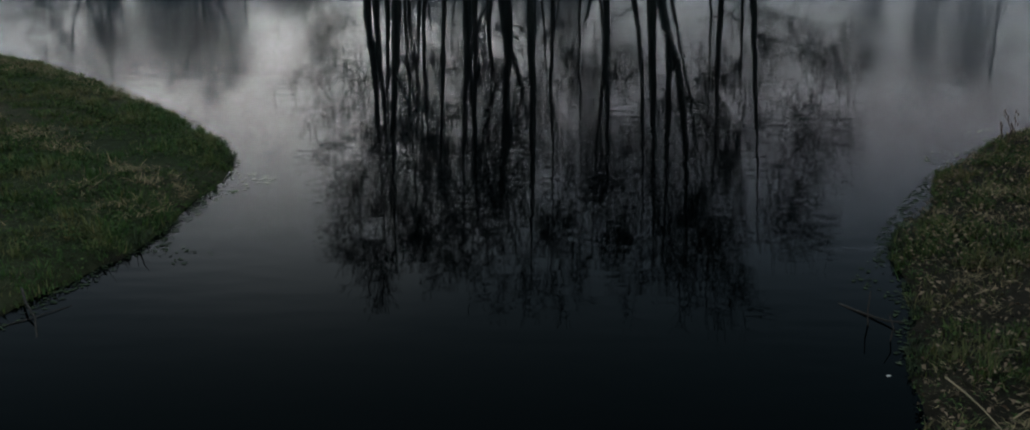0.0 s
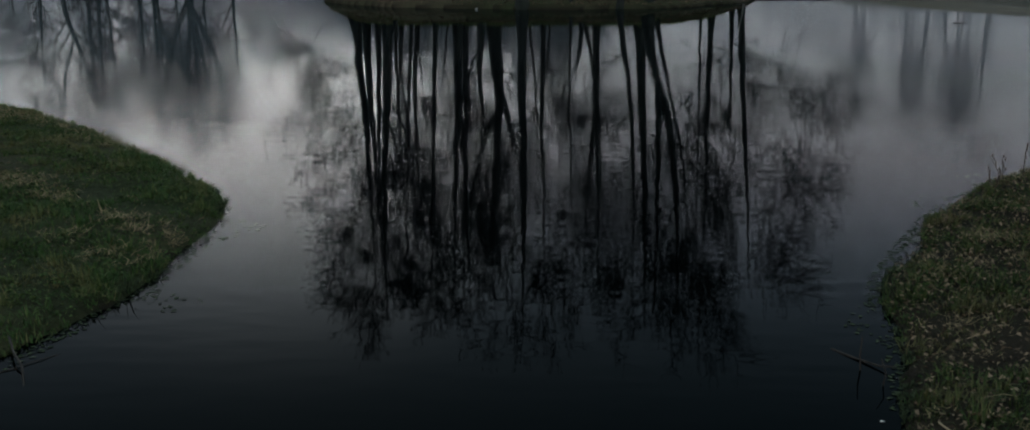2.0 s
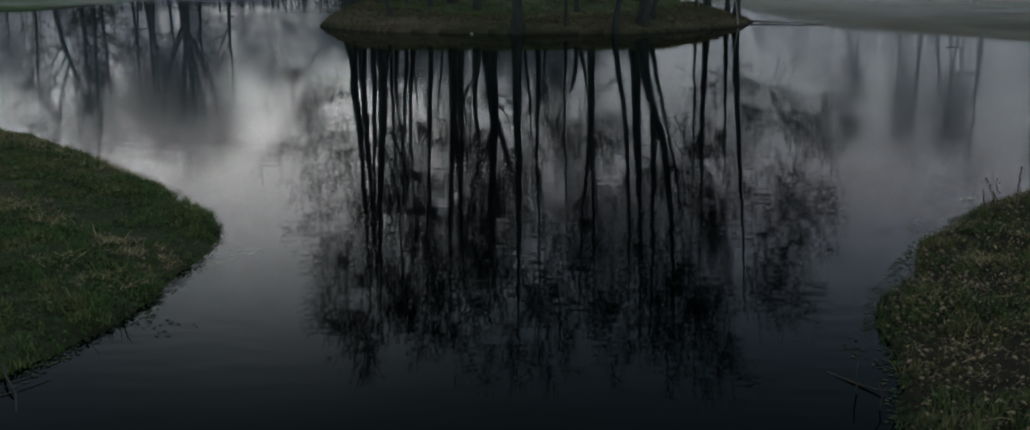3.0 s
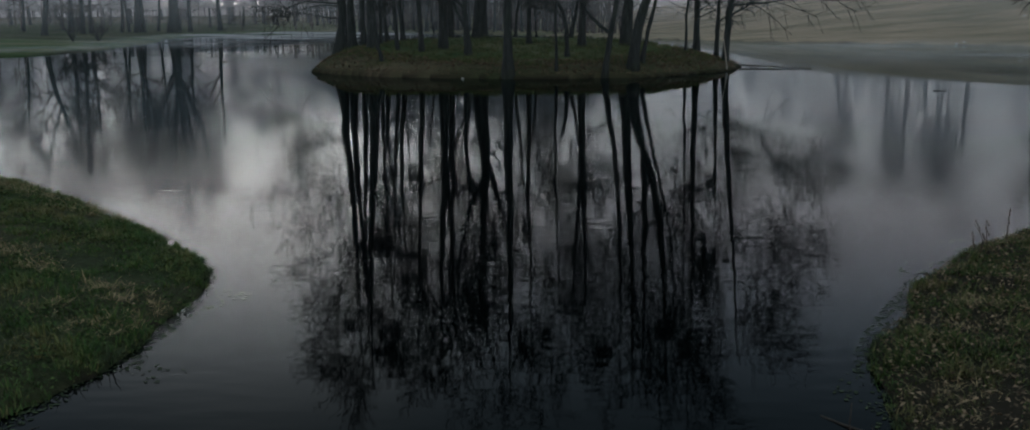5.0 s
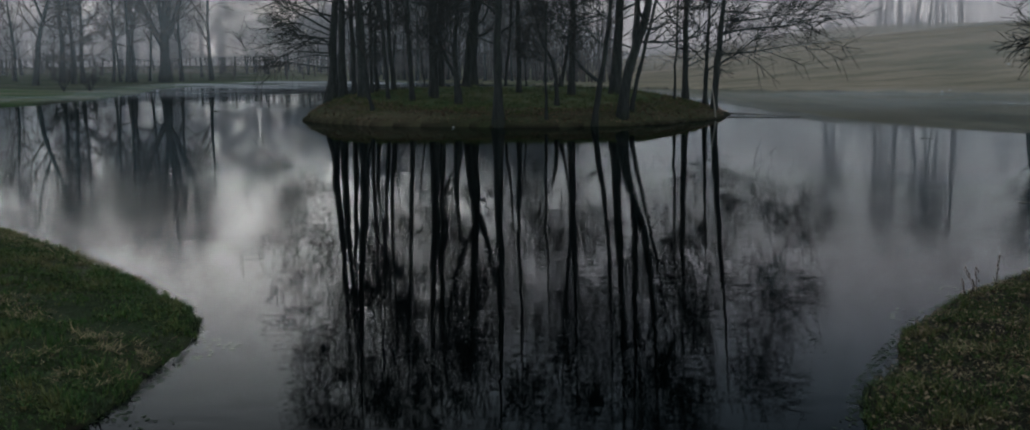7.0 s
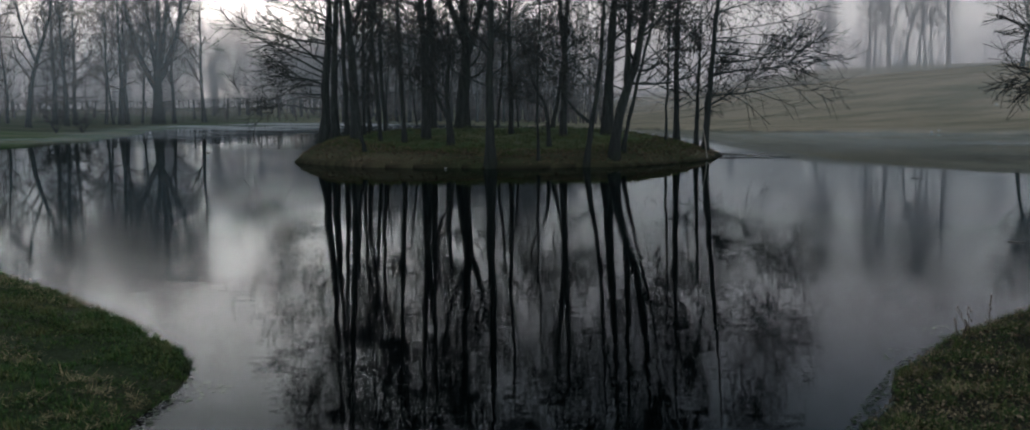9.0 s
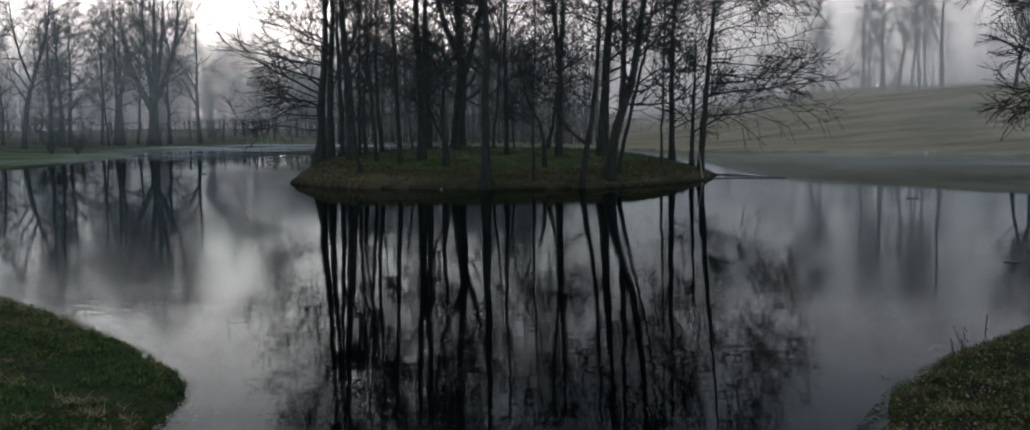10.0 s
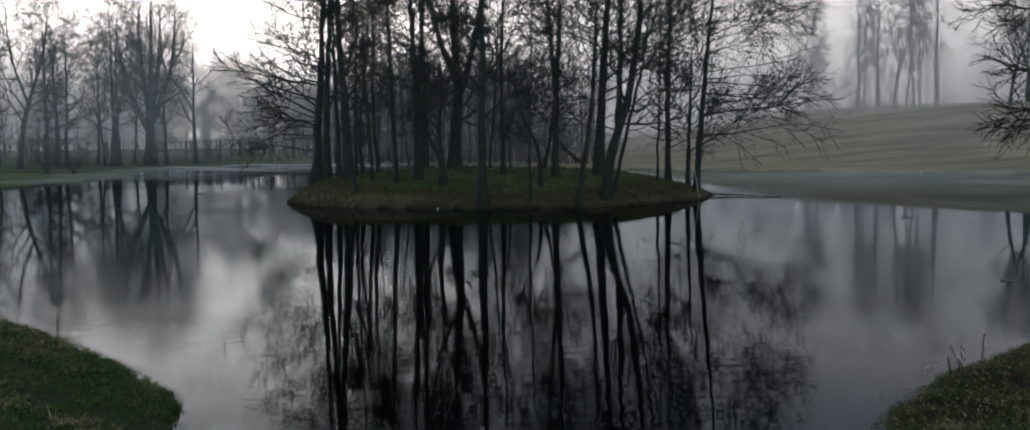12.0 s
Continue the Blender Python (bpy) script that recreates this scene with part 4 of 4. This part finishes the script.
# sprigs of drowned grass that stand in the shallows off both banks
tufts("water_weed", WEED, "dark sprigs of drowned grass in the shallows", rng, 170000, (-12, 6.5, 9, 21),
      lambda x, y: (shore_distance(x, y) < 0.03) & (rng.random(len(x)) < np.exp(shore_distance(x, y) / (0.16 + 0.2 * np.clip(waves(x, y, 0.42, 3.7), 0, 1))) * np.clip(0.6 + waves(x, y, 0.19, 1.3), 0, 1)), 0.055, 0.012, 9, 0.04)
isle_pts = scatter(rng, 34000, (-13.5, 50.8, 11.5, 64), lambda x, y: isle_radius(x, y) < 0.9 + 0.05 * waves(x, y, 1.0, 4.0), 0.12)
blades("grass", GRASS_DRY, "short damp grass on the island's crown", rng, isle_pts, 0.16, 0.03)
dead_left = scatter(rng, 60000, (-13, 6.5, -3.5, 22.5), lambda x, y: (shore_distance(x, y) > 0.1) & (waves(x, y, 0.75, 1.5) + 0.5 * waves(x, y, 0.25, 4.0) > 0.35), 0.05)
blades("dead_grass", DEADGRASS, "dead straw-coloured grass lying in the turf", rng, dead_left, 0.13, 0.010, 1.55, 0.075, 1.0)
dead_right = scatter(rng, 40000, (1.5, 5.0, 11, 18.5), lambda x, y: (shore_distance(x, y) > 0.12) & (waves(x, y, 0.5, 2.5) + 0.6 * waves(x, y, 0.2, 6.0) > 0.05), 0.06)
blades("dead_grass", DEADGRASS, "dead straw-coloured grass lying on the bank", rng, dead_right, 0.12, 0.007, 1.55, 0.075, 1.0)
# low broad-leaved herbs between the blades
herb_left = scatter(rng, 60000, (-13, 6.5, -3.5, 22.5), lambda x, y: (shore_distance(x, y) > 0.03) & (waves(x, y, 0.33, 3.1) > -0.1), 0.06)
litter("herbs", HERB, "small broad green leaves in the turf", rng, herb_left, 0.045, 0.075, category="herbs")
herb_right = scatter(rng, 50000, (1.5, 5.0, 11, 18.5), lambda x, y: (shore_distance(x, y) > 0.0) & (waves(x, y, 0.4, 5.1) > 0.0), 0.06)
litter("herbs", HERB, "small broad green leaves on the bank", rng, herb_right, 0.034, 0.07, category="herbs")
# longer tufts hanging over the water's edge
fringe = scatter(rng, 150000, (-12, 7, 9, 21), lambda x, y: np.abs(shore_distance(x, y) - 0.02) < 0.07 + 0.06 * waves(x, y, 0.35, 9.0), 0.03)
blades("grass", GRASS, "longer ragged grass along the water's edge", rng, fringe, 0.085, 0.011, 1.4)

right_leaves = np.stack([rng.uniform(1.8, 11, 22000), rng.uniform(5.0, 18.5, 22000)], -1)
right_leaves = right_leaves[shore_distance(right_leaves[:, 0], right_leaves[:, 1]) > 0.05]
litter("fallen_leaves", LEAF, "brown fallen leaves in the bank's grass", rng, right_leaves, 0.05, 0.085)
left_leaves = np.stack([rng.uniform(-13, -3.6, 5000), rng.uniform(7, 22, 5000)], -1)
left_leaves = left_leaves[(shore_distance(left_leaves[:, 0], left_leaves[:, 1]) > 0.1) & (waves(left_leaves[:, 0], left_leaves[:, 1], 0.8, 1.5) > 0.15)]
litter("fallen_leaves", LEAF, "few straw-coloured leaves on the green bank", rng, left_leaves, 0.04, 0.06)
isle_leaves = np.stack([rng.uniform(-13, 11.5, 26000), rng.uniform(50.8, 66, 26000)], -1)
isle_leaves = isle_leaves[np.abs(isle_radius(isle_leaves[:, 0], isle_leaves[:, 1]) - 0.84) < 0.14]
litter("fallen_leaves", ISLE_LEAF, "brown leaf litter on the island's slope", rng, isle_leaves, 0.14, 0.03)
drift = np.stack([rng.uniform(-9, 6, 60000), rng.uniform(7, 18, 60000)], -1)
off = shore_distance(drift[:, 0], drift[:, 1]) + 0.75 * np.clip(waves(drift[:, 0], drift[:, 1], 0.5, 2.2), -0.2, 1) ** 2 * rng.random(len(drift))
drift = drift[(np.abs(off + 0.02) < 0.10) & (rng.random(len(drift)) < 0.8)]
litter("floating_leaves", WEED, "dark leaves and weed afloat along the bank", rng, drift, 0.06, category="leaves", flat=0.006)

# ---------------------------------------------------------------- small things


def rod(name, points, radii, material, sides=6):
    pts = np.array(points, float)[None]
    return tubes(name, [(pts, np.array(radii, float)[None], sides)], material)


def dry_weed(x, y, tall, lean, turn):
    """A dead dock stalk with bunches of seed along its upper half."""
    z = float(height(x, y))
    root = new("dry_weed")
    root.location = (x, y, z)
    path = [(lean * t * t, 0.02 * t, tall * t - 0.05) for t in (0, 0.25, 0.5, 0.75, 1)]
    under(rod("stalk", path, (0.006, 0.0055, 0.005, 0.004, 0.003), STALK, 5), root)
    part_rng = np.random.default_rng(int(turn))
    for k in range(5):
        t = 0.5 + 0.11 * k
        bm = bmesh.new()
        bmesh.ops.create_icosphere(bm, subdivisions=1, radius=1)
        where = Vector((lean * t * t + part_rng.normal() * 0.008, part_rng.normal() * 0.008, tall * t))
        bmesh.ops.transform(bm, matrix=Matrix.Translation(where) @ Matrix.Diagonal((0.011, 0.011, 0.02 + 0.008 * part_rng.random(), 1)), verts=bm.verts)
        part("seed_head", bm, STALK, root)
    tagged(root, "dead brown weed stalk with seed bunches on the bank", "weed", "dry weeds on the bank")


dry_weed(5.48, 13.35, 0.36, -0.06, 1)
dry_weed(5.84, 13.95, 0.40, -0.16, 2)
dry_weed(5.88, 13.98, 0.38, -0.03, 3)
dry_weed(6.16, 14.05, 0.50, 0.02, 4)
dry_weed(5.62, 13.55, 0.26, 0.05, 5)


def stick(label, points, thick, material, category="stick", group=""):
    taper = [thick * (1 - 0.5 * k / (len(points) - 1)) for k in range(len(points))]
    return tagged(rod("stick", points, taper, material), label, category, group)


stick("dark stick afloat on the still water", [(15.55, 43.14, 0.015), (15.8, 43.10, 0.02), (16.06, 43.1, 0.015)], 0.02, DEADWOOD, group="floating sticks")
stick("dark stick afloat on the still water", [(10.80, 23.82, 0.01), (10.92, 23.70, 0.015), (11.04, 23.60, 0.01)], 0.01, DEADWOOD, group="floating sticks")
stick("dark stick afloat on the still water", [(-20.70, 69.64, 0.02), (-20.5, 69.6, 0.03), (-20.33, 69.6, 0.02)], 0.06, DEADWOOD, group="floating sticks")
stick("thin dead twig trailing from the bank into the water", [(-4.40, 8.0, 0.09), (-4.24, 7.74, 0.07), (-4.07, 7.53, 0.04), (-3.95, 7.30, 0.01), (-3.85, 7.1, -0.04)], 0.012, DEADWOOD)
stick("thin half-sunk stick beside the bank", [(-4.30, 7.42, 0.0), (-4.15, 7.56, 0.008), (-4.02, 7.75, 0.008), (-3.94, 7.88, 0.0)], 0.005, DEADWOOD)
stick("half-sunk branch beside the muddy bank", [(2.24, 8.20, -0.005), (2.36, 8.0, 0.006), (2.50, 7.80, 0.02), (2.6, 7.7, 0.05)], 0.012, DEADWOOD)
stick("dead twig standing in the shallow water", [(2.36, 7.75, -0.1), (2.34, 7.76, 0.12), (2.36, 7.8, 0.26)], 0.008, DEADWOOD)
stick("dead twig standing in the shallow water", [(2.42, 7.45, -0.1), (2.45, 7.46, 0.1), (2.42, 7.5, 0.2)], 0.007, DEADWOOD)
stick("long dry straw lying on the bank", [(2.47, 6.42, 0.20), (2.51, 6.18, 0.21), (2.54, 5.95, 0.21), (2.56, 5.70, 0.20)], 0.007, STRAW, "straw")
stick("short dry straw lying on the bank", [(2.68, 5.86, 0.20), (2.78, 5.92, 0.23), (2.86, 5.90, 0.21)], 0.005, STRAW, "straw")
for k in range(60):
    x, y = wood.uniform(2.4, 8.5), wood.uniform(5.4, 15)
    if shore_distance(x, y) > 0.15:
        a, l = wood.uniform(0, 6.3), wood.uniform(0.08, 0.24)
        z = float(height(x, y)) + 0.045
        stick("short dry straw lying on the bank", [(x - l / 2 * math.cos(a), y - l / 2 * math.sin(a), z - 0.01), (x, y, z + 0.012), (x + l / 2 * math.cos(a), y + l / 2 * math.sin(a), z)], 0.0035, STRAW, "straw", "dry straws")
stick("pale leaning pole propped by the island's last tree", [(9.86, 57.75, 0.1), (9.76, 57.75, 0.9), (9.63, 57.8, 1.75)], 0.045, PALEWOOD, "pole")
stick("old grey branch on the island's low spit", [(11.2, 61.5, 0.12), (12.8, 60.7, 0.07), (14.7, 59.2, 0.03)], 0.05, DEADWOOD, "branch")


def scrap(x, y, size, label, z=None):
    """A crumpled bit of pale litter."""
    bm = bmesh.new()
    bmesh.ops.create_icosphere(bm, subdivisions=2, radius=1)
    for v in bm.verts:
        v.co *= 1 + 0.35 * noise.noise(v.co * 2.3 + Vector((x, y, 0)))
    bmesh.ops.transform(bm, matrix=Matrix.Diagonal((size, size * 0.7, size * 0.4, 1)), verts=bm.verts)
    data = bpy.data.meshes.new("paper_scrap")
    bm.to_mesh(data)
    bm.free()
    data.materials.append(PAPER)
    ob = new("paper_scrap", data)
    ob.location = (x, y, (float(height(x, y)) if z is None else z) + size * 0.25)
    tagged(ob, label, "litter", "scraps of litter")


scrap(-3.74, 51.15, 0.07, "white bit of litter at the island's foot", 0.03)
scrap(2.25, 6.84, 0.017, "tiny white scrap afloat beside the muddy bank", 0.0)
scrap(37.3, 98.6, 0.14, "pale scrap on the far grassy shore")
scrap(38.3, 99.4, 0.12, "pale scrap on the far grassy shore")
scrap(52.5, 120.0, 0.16, "pale scrap on the far grassy slope")


def parked_car(x, y, turn):
    z = float(height(x, y))
    root = new("parked_car")
    root.matrix_world = pose(x, y, z, 0, 0, turn)

    def hull(name, sections, material, parent, label=""):
        """A body lofted along its length through (x, half width, bottom, top) sections."""
        bm = bmesh.new()
        rings = [[bm.verts.new(c) for c in ((sx, -w, lo), (sx, w, lo), (sx, w, (lo + hi) / 2), (sx, w * 0.86, hi), (sx, -w * 0.86, hi), (sx, -w, (lo + hi) / 2))] for sx, w, lo, hi in sections]
        for a, b in zip(rings, rings[1:]):
            for k in range(6):
                bm.faces.new((a[k], a[(k + 1) % 6], b[(k + 1) % 6], b[k]))
        bm.faces.new(rings[0][::-1])
        bm.faces.new(rings[-1])
        return part(name, bm, material, parent, label)

    body = hull("body", [(-2.1, 0.70, 0.45, 0.75), (-1.9, 0.82, 0.25, 0.92), (0.9, 0.85, 0.22, 0.92), (1.9, 0.80, 0.25, 0.78), (2.1, 0.68, 0.40, 0.62)], CAR_PAINT, root)
    hull("cabin", [(-1.75, 0.66, 0.90, 0.95), (-1.25, 0.72, 0.90, 1.42), (0.2, 0.72, 0.90, 1.45), (0.95, 0.68, 0.90, 0.95)], CAR_PAINT, root)
    for side in (-1, 1):
        bm = bmesh.new()
        bm.faces.new([bm.verts.new(c) for c in ((-1.3, side * 0.735, 1.0), (0.6, side * 0.735, 1.0), (0.15, side * 0.70, 1.33), (-1.15, side * 0.70, 1.33))])
        bmesh.ops.solidify(bm, geom=bm.faces[:], thickness=0.02)
        part("window", bm, CAR_GLASS, root, "dark side window")
        for wx in (-1.3, 1.3):
            bm = bmesh.new()
            bmesh.ops.create_cone(bm, cap_ends=True, segments=18, radius1=0.31, radius2=0.31, depth=0.2)
            bmesh.ops.transform(bm, matrix=pose(wx, side * 0.74, 0.31, 90), verts=bm.verts)
            part("wheel", bm, RUBBER, root)
    tagged(root, "white car parked behind the hill's crest", "car")


parked_car(73.0, 209, 12)


def shrub(x, y, tall, seed):
    """A small leafless bush: several stems from one foot."""
    rng = np.random.default_rng(seed)
    root = new("shrub")
    root.location = (x, y, float(height(x, y)) - 0.05)
    foot = np.array([[(0, 0, 0), (0, 0, 0.1), (0, 0, 0.25)]], float)
    stems, sr = sprout(rng, foot, np.full((1, 3), 0.09), 9, (0.1, 1.0), (tall, tall), (10, 45), 0.06, 0.08, 6, 0.5)
    bp, br = sprout(rng, stems, sr, 9, (0.25, 1.0), (tall * 0.4, tall * 0.3), (20, 60), 0.05, 0.12, 4, 0.6)
    tp, tr = sprout(rng, bp, br, 5, (0.2, 1.0), (tall * 0.2, tall * 0.16), (20, 60), 0.03, 0.12, 2, 0.6)
    for k in range(len(stems)):
        under(tubes("stem", [(stems[k:k + 1], np.maximum(sr[k:k + 1], 0.02), 5)], BARK), root)
    tagged(under(tubes("crown", [(bp, np.maximum(br, 0.014), 3), (tp, np.maximum(tr, 0.010), 3)], TWIG), root), kind="stuff")
    tagged(root, "small bare shrub on the green spit", "shrub", "shrubs on the spit")


shrub(-47.0, 107.8, 3.2, 1)
shrub(-45.1, 109.6, 2.6, 2)
